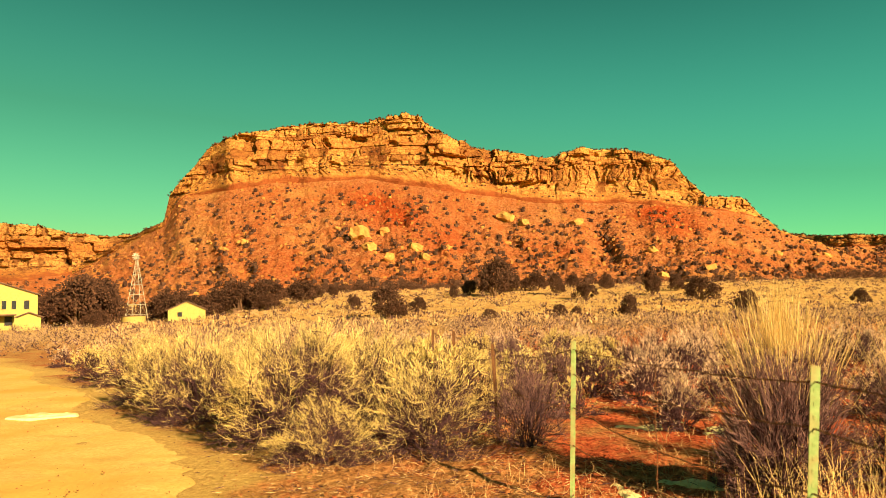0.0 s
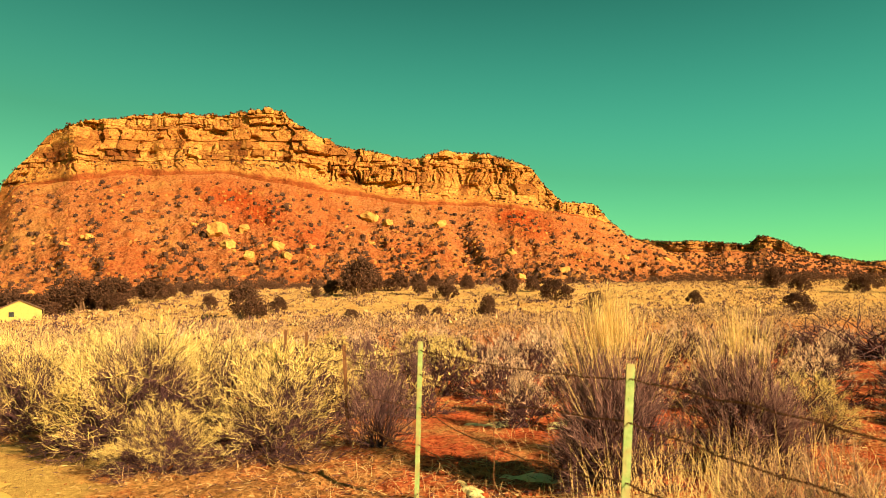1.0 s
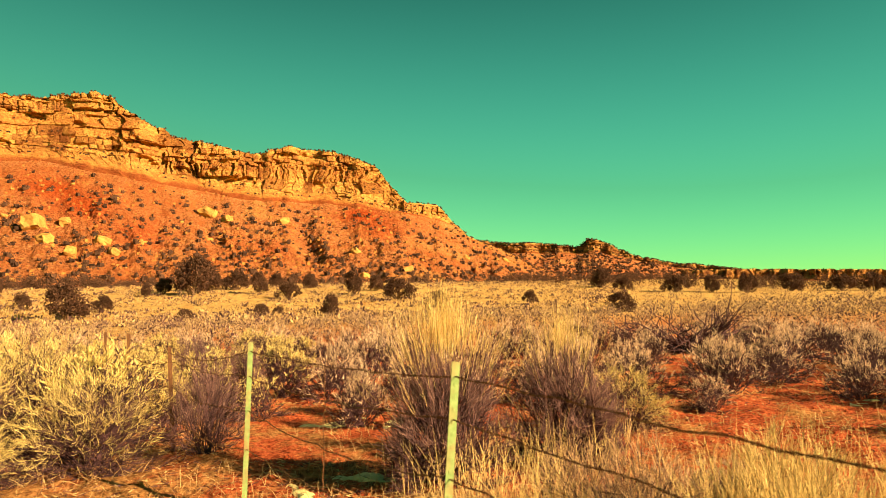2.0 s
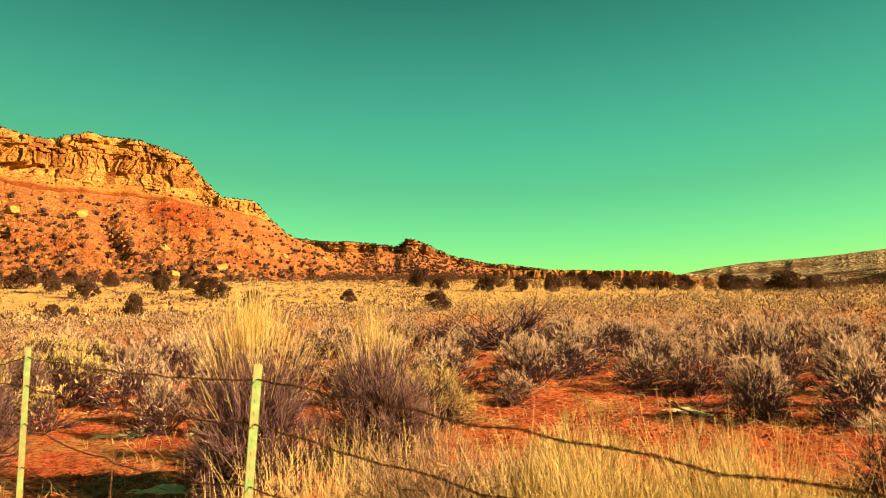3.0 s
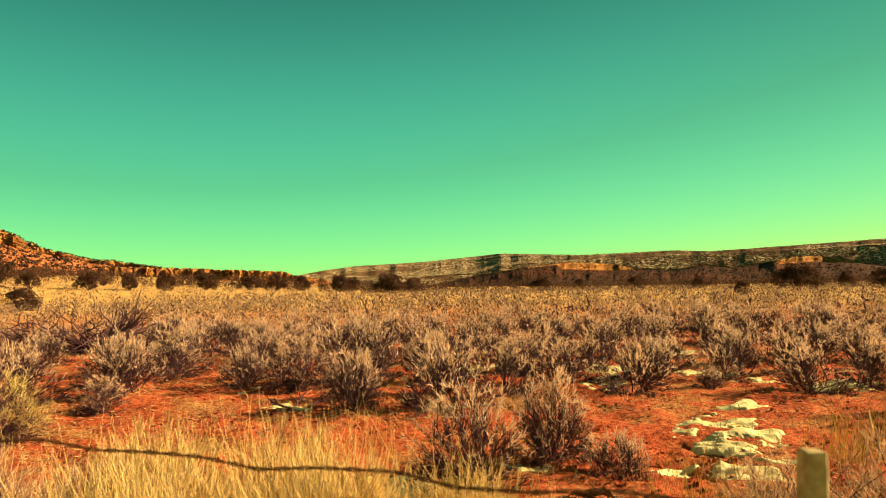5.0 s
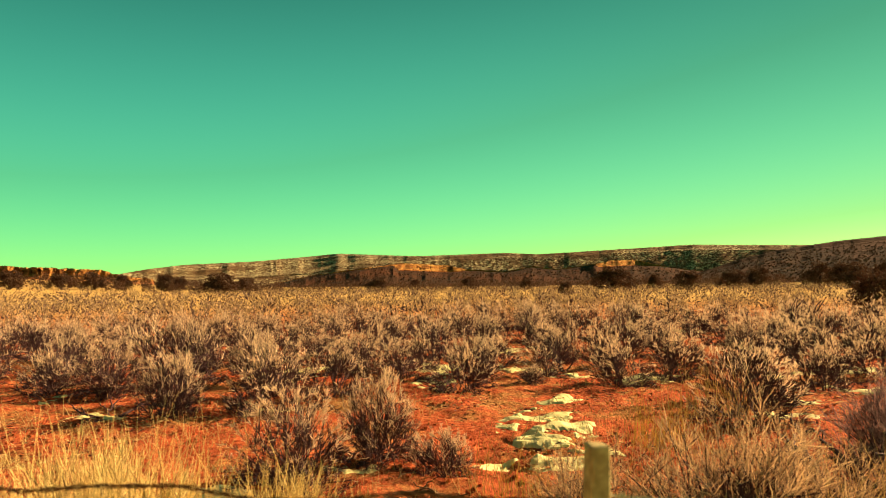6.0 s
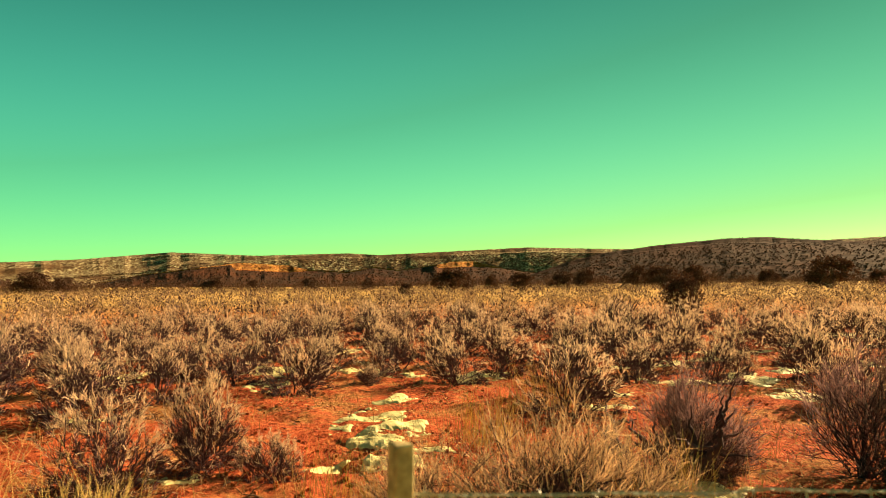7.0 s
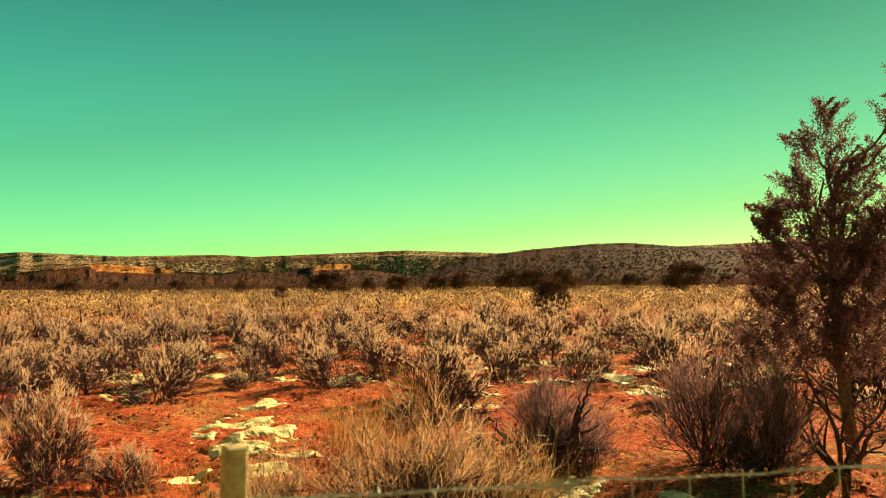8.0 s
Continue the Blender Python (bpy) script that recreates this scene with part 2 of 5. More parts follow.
def talus_material():
    """Orange rubble slope with fans of red scree."""
    m, n, l, p = nodes_of("red_talus", 0.95)
    pos = where(n)
    fine, mid, big = noise_node(n, l, pos, 1.1, 7, 0.7), noise_node(n, l, pos, 0.16, 6, 0.7), noise_node(n, l, pos, 0.022, 3)
    c = ramp(n, l, fine, [(0.36, (0.23, 0.07, 0.032)), (0.5, (0.47, 0.172, 0.072)), (0.66, (0.65, 0.29, 0.13))])
    c = mix(n, l, ramp(n, l, mid, [(0.5, (0, 0, 0)), (0.62, (0.7, 0.7, 0.7))]), c, (0.44, 0.12, 0.038))
    c = mix(n, l, ramp(n, l, big, [(0.5, (0, 0, 0)), (0.66, (0.4, 0.4, 0.4))]), c, (0.42, 0.105, 0.034))
    pale = noise_node(n, l, pos, 0.035, 5, 0.65)
    c = mix(n, l, ramp(n, l, pale, [(0.52, (0, 0, 0)), (0.66, (0.55, 0.55, 0.55))]), c, (0.62, 0.33, 0.12))
    fan = n.new("ShaderNodeAttribute")
    fan.attribute_name = "scree"
    red = ramp(n, l, fine, [(0.35, (0.32, 0.045, 0.016)), (0.66, (0.54, 0.095, 0.028))])
    c = mix(n, l, fan.outputs["Fac"], c, red)
    l.new(c, p.inputs["Base Color"])
    add = n.new("ShaderNodeMath")
    l.new(fine, add.inputs[0])
    l.new(mid, add.inputs[1])
    bump(n, l, p, add.outputs[0], 1.0, 2.2)
    return m


def snowy_hill():
    m, n, l, p = nodes_of("snow_dusted_hillside", 0.95)
    pos = where(n)
    f, g, k = noise_node(n, l, pos, 0.22, 6, 0.75), noise_node(n, l, pos, 0.012, 3), noise_node(n, l, pos, 0.26, 6, 0.8)
    c = ramp(n, l, f, [(0.42, (0.045, 0.024, 0.015)), (0.64, (0.20, 0.115, 0.055))])
    s = n.new("ShaderNodeMath")
    s.operation = "MULTIPLY"
    l.new(ramp(n, l, k, [(0.51, (0, 0, 0)), (0.57, (1, 1, 1))]), s.inputs[0])
    l.new(ramp(n, l, g, [(0.40, (0, 0, 0)), (0.52, (1, 1, 1))]), s.inputs[1])
    c = mix(n, l, s.outputs[0], c, (0.60, 0.52, 0.31))
    l.new(c, p.inputs["Base Color"])
    bump(n, l, p, f, 0.6, 1.5)
    return m


M_GROUND = ground_material()
M_ROAD = grained("packed_sand_road", (0.54, 0.36, 0.115), (0.68, 0.48, 0.17), 22, 0.95, (0.58, 0.36, 0.10), 0.5, 0.8, 0.012)
M_CLIFF = cliff_material("yellow_sandstone", (0.28, 0.07, 0.027), (0.55, 0.25, 0.075), (0.67, 0.36, 0.11), (0.33, 0.11, 0.04))
M_TALUS = talus_material()
M_RIM = grained("rim_soil", (0.28, 0.15, 0.06), (0.40, 0.24, 0.09), 0.3, 0.95)
M_FAR_CLIFF = cliff_material("far_sandstone", (0.28, 0.085, 0.03), (0.42, 0.17, 0.05), (0.55, 0.30, 0.1), (0.2, 0.07, 0.03))
# brush-covered slope, its base colour lowered further to hold the hillside's shade
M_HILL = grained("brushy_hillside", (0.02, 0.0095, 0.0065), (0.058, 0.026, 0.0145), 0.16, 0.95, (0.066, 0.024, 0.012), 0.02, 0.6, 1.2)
M_ROCK = grained("boulder_sandstone", (0.28, 0.105, 0.034), (0.48, 0.225, 0.075), 0.8, 0.95, relief=0.6, depth=0.2)
M_BOULDER = grained("pale_boulder_sandstone", (0.38, 0.18, 0.06), (0.54, 0.31, 0.10), 0.8, 0.95, relief=0.6, depth=0.2)
M_HILL_SNOW = snowy_hill()
M_SNOW = grained("old_snow", (0.58, 0.53, 0.25), (0.74, 0.68, 0.34), 12, 0.6, relief=0.5, depth=0.02)
# brush wood; also darkens the insides and undersides of shrubs, standing for shade
M_WOOD_AND_SHADE = varied("dark_brush_wood", (0.040, 0.018, 0.024), (0.115, 0.052, 0.056), thin=0)
M_TWIG_GOLD = varied("golden_brush_twigs", (0.34, 0.22, 0.11), (0.95, 0.78, 0.31), c=(0.68, 0.52, 0.20), thin=0.15)
M_TWIG_SAGE = varied("sage_twigs", (0.38, 0.235, 0.165), (1.0, 0.77, 0.54), c=(0.78, 0.55, 0.375), thin=0.32)
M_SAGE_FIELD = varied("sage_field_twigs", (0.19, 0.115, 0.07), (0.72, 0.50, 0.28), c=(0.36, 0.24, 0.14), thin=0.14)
M_TWIG_DARK = varied("dark_brush_twigs", (0.12, 0.062, 0.07), (0.40, 0.23, 0.205), thin=0.42)
M_TWIG_TAWNY = varied("tawny_brush_twigs", (0.20, 0.115, 0.075), (0.76, 0.49, 0.28), thin=0.36)
M_TWIG_STRAW = varied("straw_brush_twigs", (0.32, 0.20, 0.08), (0.94, 0.72, 0.33), thin=0.2)
M_PLUME = varied("straw_plumes", (0.54, 0.37, 0.15), (0.92, 0.69, 0.31))
M_GRASS = varied("dry_grass", (0.36, 0.21, 0.095), (0.74, 0.51, 0.25))
M_JUNIPER = varied("juniper_foliage", (0.040, 0.018, 0.012), (0.125, 0.058, 0.034), thin=0.15)
# same foliage, lightened for the near tree to put sunlight in its colour
M_JUNIPER_LIT = varied("young_juniper_foliage", (0.070, 0.034, 0.042), (0.24, 0.12, 0.11), thin=0.35)
M_BARK = grained("juniper_bark", (0.10, 0.055, 0.035), (0.20, 0.12, 0.075), 30, local=True)
M_POST = grained("green_post_paint", (0.17, 0.29, 0.10), (0.28, 0.39, 0.16), 20, 0.6, (0.30, 0.22, 0.10), 6.0, 0.2, 0.002, True)
M_RUST = grained("rusty_steel", (0.10, 0.04, 0.02), (0.20, 0.09, 0.04), 60, 0.8, relief=0.3, depth=0.002, local=True)
M_OLDWOOD = grained("weathered_grey_wood", (0.30, 0.23, 0.12), (0.56, 0.45, 0.24), 40, 0.9, relief=0.6, depth=0.004, local=True)
M_SIDING = grained("cream_siding", (0.35, 0.27, 0.085), (0.42, 0.33, 0.11), 3, 0.7, local=True)
M_ROOF = grained("dark_roofing", (0.10, 0.06, 0.045), (0.17, 0.11, 0.08), 4, 0.9, local=True)
M_GLASS = grained("dim_window_glass", (0.02, 0.025, 0.03), (0.04, 0.04, 0.045), 2, 0.1, local=True)
M_GALV = grained("galvanised_steel", (0.34, 0.33, 0.25), (0.50, 0.48, 0.37), 3, 0.45, local=True)

# ---- the land ----
def make_ground():
    az = np.radians(np.concatenate([np.arange(-48, 140, 0.42), np.arange(140, 312, 4.0)]))
    r = np.concatenate([[0.0, 0.6], np.geomspace(1.2, 26, 330), np.geomspace(26.5, 4600, 130)])
    R, A = np.meshgrid(r, az, indexing="ij")
    x, y = R * np.sin(A) + 0.6, R * np.cos(A) + 0.6
    z = ground_z(x, y)
    z = np.where(R > 900, z * step01((1500 - R) / 600), z)
    v = np.stack([x, y, z], -1).reshape(-1, 3)
    ob = mesh_part("ground", (v, grid_faces(len(r), len(az), True)[:, ::-1]), M_GROUND, smooth=True)
    spread = (road_side(x, y) + 0.5 + 0.9 * fbm(x * 1.7, y * 1.7, 91, 4)) / 0.9
    near = (R < 40) & (y > -14)
    at = ob.data.attributes.new("sand", "FLOAT", "POINT")
    at.data.foreach_set("value", (step01(spread) * near).astype(np.float32).ravel())
    tagged(ob, "red sandy desert soil with dry litter", "ground", kind="structure")


def make_road():
    s, w = np.linspace(-14, 34, 520), np.linspace(0, 1, 60)
    S, W = np.meshgrid(s, w, indexing="ij")
    edge = road_side(0 * S, S) + 0.25 * fbm(S * 0.9, S * 0, 31, 3) + 0.10 * fbm(S * 5, S * 0, 33, 4)
    x = edge - W * (5.2 + 0.12 * np.maximum(S - 6, 0))
    rut = -0.03 * np.exp(-((W - 0.28) / 0.06) ** 2) - 0.03 * np.exp(-((W - 0.62) / 0.06) ** 2)
    z = ground_z(x, S) - 0.035 + 0.07 * step01(W * 4) * step01((1 - W) * 9) + rut + 0.014 * fbm(x * 3, S * 3, 8, 4)
    v = np.stack([x, S, z], -1).reshape(-1, 3)
    ob = mesh_part("road", (v, grid_faces(len(s), len(w))[:, ::-1]), M_ROAD, smooth=True)
    tagged(ob, "pale packed sand track beside dry brush", "road", kind="structure")


def landform(name, label, az0, az1, cols, cliff_d, foot_d, tops, bases, seed, rows=(80, 130, 10), blocks=1.0,
             mats=None, drop=0.10, foot_z=None, talus_power=1.35, crag=1.0, lean=0.55, scree=(), ribs=0.0):
    """A ridge seen from its talus foot up to the rim. tops, bases: (bearing, elevation) of rim and cliff foot, in degrees."""
    az = np.radians(np.linspace(az0, az1, cols))
    deg = np.degrees(az)
    top = np.interp(deg, [a for a, _ in tops], [e for _, e in tops])
    low = np.interp(deg, [a for a, _ in bases], [e for _, e in bases])
    dc = np.interp(deg, [a for a, _ in cliff_d], [d for _, d in cliff_d]) if isinstance(cliff_d, list) else np.full(cols, float(cliff_d))
    df = np.interp(deg, [a for a, _ in foot_d], [d for _, d in foot_d]) if isinstance(foot_d, list) else np.full(cols, float(foot_d))
    arc = np.cumsum(np.concatenate([[0], np.diff(az) * (dc[1:] + dc[:-1]) / 2])) + seed * 100
    span = float(dc.mean())
    unitm = span / 320 * blocks
    dc = dc + (0.12 + 0.88 * crag) * (10 * fbm(arc / (38 * unitm), arc * 0, seed, 2) + 5 * fbm(arc / (11 * unitm), arc * 0, seed + 1, 2)) * span / 320 * min(1.0, 1.4 * blocks)
    eye_z = 1.45
    zt = eye_z + dc * np.tan(np.radians(top)) + 1.2 / max(1.0, lean) * unitm * fbm(arc / (5 * unitm), arc * 0, seed + 3, 3)
    zb = eye_z + dc * np.tan(np.radians(low)) + 1.0 * unitm * fbm(arc / (9 * unitm), arc * 0, seed + 4, 3)
    zt = zb + (zt - zb) / (1 - lean * np.tan(np.radians(top)))
    zb = np.minimum(zb, zt - 0.5)
    ex, ey = 0.6, 0.6
    zf = ground_z(ex + df * np.sin(az), ey + df * np.cos(az), False) - 0.8 if foot_z is None else np.full(cols, foot_z)
    owner = thing(name, label, "mesa" if name == "mesa" else "ridge", m=Matrix())
    mt, mc, mp = mats
    nt, nc, npl = rows
    # talus apron
    s = np.linspace(0, 1, nt)[:, None]
    d = df + (dc - df) * s
    z = zf + (zb - zf) * s ** talus_power
    rib = np.abs(fbm(arc / (21 * unitm) + 1.2 * s, s * 1.1, seed + 6, 3))
    gully = fbm(arc / (13 * unitm) + 0 * s, s * 1.3, seed + 7, 4) * 5.0 - ribs * (rib - 0.15) + fbm(arc / (3.5 * unitm), d / (3.5 * unitm), seed + 8, 3) * 2.2
    z = z + (0.25 + 0.75 * crag) * gully * unitm * np.sin(np.pi * np.clip(s, 0, 1)) ** 0.6 * step01((zt - zf) / (25 * unitm))
    x, y = ex + d * np.sin(az), ey + d * np.cos(az)
    slope_ob = mesh_part("talus", (np.stack([x, y, z], -1).reshape(-1, 3), grid_faces(nt, cols)), mt, owner)
    talus = (x, y, z)
    if scree:
        el = np.degrees(np.arctan2(z - eye_z, d))
        red = sum(w * np.exp(-((deg - a) / p) ** 2 - ((el - e) / q) ** 2) for a, e, p, q, w in scree)
        at = slope_ob.data.attributes.new("scree", "FLOAT", "POINT")
        at.data.foreach_set("value", np.clip(red, 0, 1).astype(np.float32).ravel())
    # bedded cliff
    s = np.linspace(0, 1, nc)[:, None]
    height = zt - zb
    z = zb + height * s
    rel = (z - zb.mean()) / unitm + 2.2 * fbm(arc / (60 * unitm), arc * 0, seed + 9, 2)
    rng = np.random.default_rng(seed)
    beds = np.cumsum(rng.choice([1.0, 2.0, 3.4, 5.5, 8.0], 60) * rng.uniform(0.7, 1.3, 60)) - 55
    k = np.searchsorted(beds, rel.ravel()).reshape(rel.shape)
    k = np.clip(k, 1, 59)
    width = (rng.choice([1.8, 3.0, 5.0, 9.0], 60) * rng.uniform(0.7, 1.3, 60))[k] * unitm
    shift = rng.uniform(0, 100, 60)[k]
    wander = arc + 5.0 * unitm * fbm(arc / (14 * unitm) + 0 * rel, rel / 9.0, seed + 11, 3)
    cell = wander / width + shift
    idx = np.floor(cell)
    inside = (cell - idx)
    proud = lattice(idx, k.astype(float), seed)
    crack = np.minimum(inside, 1 - inside) * width
    notch = np.minimum(rel - beds[k - 1], beds[k] - rel) * unitm
    off = -4.4 * proud * unitm + 2.4 * unitm * np.exp(-(crack / (0.45 * unitm)) ** 2) * (lattice(idx, k + 7.0, seed) - 0.45).clip(0)
    off = off + 1.3 * unitm * np.exp(-(notch / (0.28 * unitm)) ** 2) * (lattice(np.floor(wander / (17 * unitm)), k + 3.0, seed + 2) - 0.4).clip(0) * 1.8
    off = off + 1.3 * unitm * fbm(wander / (2.2 * unitm), rel / 2.2, seed + 13, 3) + 8.0 * unitm * fbm(arc / (13 * unitm) + 0 * rel, rel / 26, seed + 15, 2)
    big = np.floor((wander + 6 * unitm * fbm(arc / (9 * unitm) + 0 * rel, rel / 14, seed + 21, 2)) / (19 * unitm))
    off = off - 7.0 * unitm * (lattice(big, np.floor(rel / 17.0), seed + 23) - 0.5)
    hollow = fbm(wander / (8 * unitm), rel / 7, seed + 19, 2)
    off = off + 5.0 * unitm * step01((hollow - 0.36) / 0.12)
    slope = np.interp(s[:, 0], [0, 0.05, 0.08, 0.32, 0.40, 0.58, 0.62, 0.80, 0.84, 1.0], [0, 0.01, 0.03, 0.42, 0.46, 0.56, 0.66, 0.74, 0.86, 1.0])[:, None]
    off = off * (0.65 + 0.35 * step01((s - 0.22) / 0.16 + 0.5 * fbm(arc / (20 * unitm) + 0 * s, s * 2, seed + 31, 2)))
    d = dc + slope * height * lean + crag * (off + 2.5 * unitm) * step01(s * 4) * step01(height / (6 * unitm)) + 0 * z
    x, y = ex + d * np.sin(az), ey + d * np.cos(az)
    cl = mesh_part("cliff", (np.stack([x, y, z], -1).reshape(-1, 3), grid_faces(nc, cols)), mc, owner)
    at = cl.data.attributes.new("strata", "FLOAT", "POINT")
    at.data.foreach_set("value", (s + 0 * z).astype(np.float32).ravel())
    old = 0.75 * (lattice(big, np.floor(rel / 17.0) + 5.0, seed + 41) > 0.68) * step01(0.5 + 2.5 * fbm(wander / (7 * unitm), rel / 6, seed + 43, 3)) + 0.6 * (lattice(idx, k + 19.0, seed + 47) > 0.82)
    at = cl.data.attributes.new("varnish", "FLOAT", "POINT")
    at.data.foreach_set("value", np.clip(old * step01(s * 6 - 0.6), 0, 1).astype(np.float32).ravel())
    rim = (x[-1], y[-1], z[-1])
    ledge = tuple(np.concatenate([q[int(nc * u)] for u in (0.12, 0.2, 0.28, 0.45, 0.66)]) for q in (x, y, z))
    # plateau behind the rim
    q = np.linspace(0, 1, npl)[:, None]
    d2 = d[-1] + q * span * 0.5
    x, y = ex + d2 * np.sin(az), ey + d2 * np.cos(az)
    z2 = np.maximum(z[-1] - q * span * 0.5 * drop, -3)
    mesh_part("plateau", (np.stack([x, y, z2], -1).reshape(-1, 3), grid_faces(npl, cols)), mp, owner)
    return owner, talus, rim, ledge


make_ground()
make_road()
R_ = {}
R_["mesa"] = landform("mesa", "red and yellow layered sandstone mesa above desert brush", -27, 34, 1100,
    [(-27, 400), (-21, 345), (-16, 320), (0, 300), (20, 320), (34, 420)], [(-27, 215), (0, 195), (20, 215), (34, 280)],
    [(-27, 3.6), (-23, 6.0), (-21.0, 7.1), (-20.6, 9.1), (-19.4, 10.5), (-18, 12.4), (-16.7, 13.4), (-13.6, 14.1), (-9.4, 14.7),
     (-6.1, 14.8), (-2.7, 15.3), (-1.4, 15.0), (0.4, 13.7), (3.3, 12.6), (8.2, 11.7), (10.8, 12.2), (14.7, 11.8), (17.8, 10.7),
     (18.9, 9.3), (20.2, 7.8), (22.6, 7.6), (25.0, 5.0), (27.5, 4.0), (30, 2.6), (34, 1.2)],
    [(-27, 3.2), (-23, 5.6), (-21, 6.7), (-20, 8.4), (-19.5, 8.9), (-13.2, 10.0), (-6.2, 10.4), (-0.8, 9.5), (3.2, 8.9), (8, 8.1),
     (14, 7.8), (20.2, 6.9), (22.5, 6.5), (24, 5.95), (25, 4.95), (27.5, 3.95), (30, 2.55), (34, 1.15)], 11, (110, 170, 10), 0.72, (M_TALUS, M_CLIFF, M_RIM), crag=0.75, ribs=9.0,
    scree=[(-5.6, 8.7, 2.4, 0.8, 0.9), (-3.4, 7.4, 2.2, 1.0, 0.9), (0.2, 5.6, 2.6, 1.3, 0.6), (16.4, 7.0, 1.7, 0.6, 1.0), (17.7, 5.8, 1.9, 0.9, 0.8), (-12, 3.6, 3.5, 1.4, 0.45), (9, 4.2, 3, 1.2, 0.4)])
R_["west"] = landform("ridge", "low layered sandstone ridge with brush", -60, -19, 360, 520, [(-60, 260), (-19, 420)],
    [(-60, 6.0), (-31, 6.5), (-29, 6.4), (-27, 6.0), (-23, 6.0), (-19, 5.6)], [(-60, 2.4), (-31, 2.7), (-23, 3.6), (-19, 3.8)],
    23, (30, 60, 8), 0.8, (M_TALUS, M_FAR_CLIFF, M_RIM))
R_["knob"] = landform("ridge", "brush-dotted red ridge with a pale rock knob", 20, 47, 300, 640, [(20, 420), (47, 420)],
    [(20, 4.6), (25, 4.9), (28, 4.4), (30.3, 4.4), (33.6, 4.0), (34.2, 4.5), (34.9, 4.5), (35.5, 4.2), (37.8, 3.1), (39.8, 2.6), (45, 1.8), (47, 1.4)],
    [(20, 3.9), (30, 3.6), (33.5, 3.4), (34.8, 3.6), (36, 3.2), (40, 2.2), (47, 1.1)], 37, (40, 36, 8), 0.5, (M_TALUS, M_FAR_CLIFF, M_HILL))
R_["band"] = landform("ridge", "low banded sandstone bench behind junipers", 41, 57.5, 240, 560, 440,
    [(41, 1.9), (45, 1.85), (47.7, 1.7), (54.2, 1.4), (54.7, 1.1), (57.5, 0.7)], [(41, 1.0), (47, 0.85), (54, 0.7), (57.5, 0.5)],
    41, (16, 36, 6), 0.45, (M_TALUS, M_FAR_CLIFF, M_HILL))
R_["far"] = landform("ridge", "long distant plateau with snow patches and junipers", 44, 150, 560, 1150, [(44, 760), (64, 1000), (70, 1060), (150, 1075)],
    [(44, 0.6), (54, 0.9), (57, 1.45), (59.4, 1.75), (64.7, 2.0), (71, 2.55), (77, 2.3), (84, 2.45), (86.5, 2.3), (98, 2.75), (106, 2.45), (115, 2.6), (124, 2.85), (150, 2.9)],
    [(44, 0.3), (57, 0.5), (64, 0.7), (69, 1.0), (71, 1.55), (77, 1.85), (84, 2.05), (98, 2.35), (106, 2.1), (124, 2.5), (150, 2.5)], 53, (60, 40, 8), 0.5, (M_HILL_SNOW, M_HILL_SNOW, M_HILL_SNOW), talus_power=0.8, crag=0.05, lean=6.0)
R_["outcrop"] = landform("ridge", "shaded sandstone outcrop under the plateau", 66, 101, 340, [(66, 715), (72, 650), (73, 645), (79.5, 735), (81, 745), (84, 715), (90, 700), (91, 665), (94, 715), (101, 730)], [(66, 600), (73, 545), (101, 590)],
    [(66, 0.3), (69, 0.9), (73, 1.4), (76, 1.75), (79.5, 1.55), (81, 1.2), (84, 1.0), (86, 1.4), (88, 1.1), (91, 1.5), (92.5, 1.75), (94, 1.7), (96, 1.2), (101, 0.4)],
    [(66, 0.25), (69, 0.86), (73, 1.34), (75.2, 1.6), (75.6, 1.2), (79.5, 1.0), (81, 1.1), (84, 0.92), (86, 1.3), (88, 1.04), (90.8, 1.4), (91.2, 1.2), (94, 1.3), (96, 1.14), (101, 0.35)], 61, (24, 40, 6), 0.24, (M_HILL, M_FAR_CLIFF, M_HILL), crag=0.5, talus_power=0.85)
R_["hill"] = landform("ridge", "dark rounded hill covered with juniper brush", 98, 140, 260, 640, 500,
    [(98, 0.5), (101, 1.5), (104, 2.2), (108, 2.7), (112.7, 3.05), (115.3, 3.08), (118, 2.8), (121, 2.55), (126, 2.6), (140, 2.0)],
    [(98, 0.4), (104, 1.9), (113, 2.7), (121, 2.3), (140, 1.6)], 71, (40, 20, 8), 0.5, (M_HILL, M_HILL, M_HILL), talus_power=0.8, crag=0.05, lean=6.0)


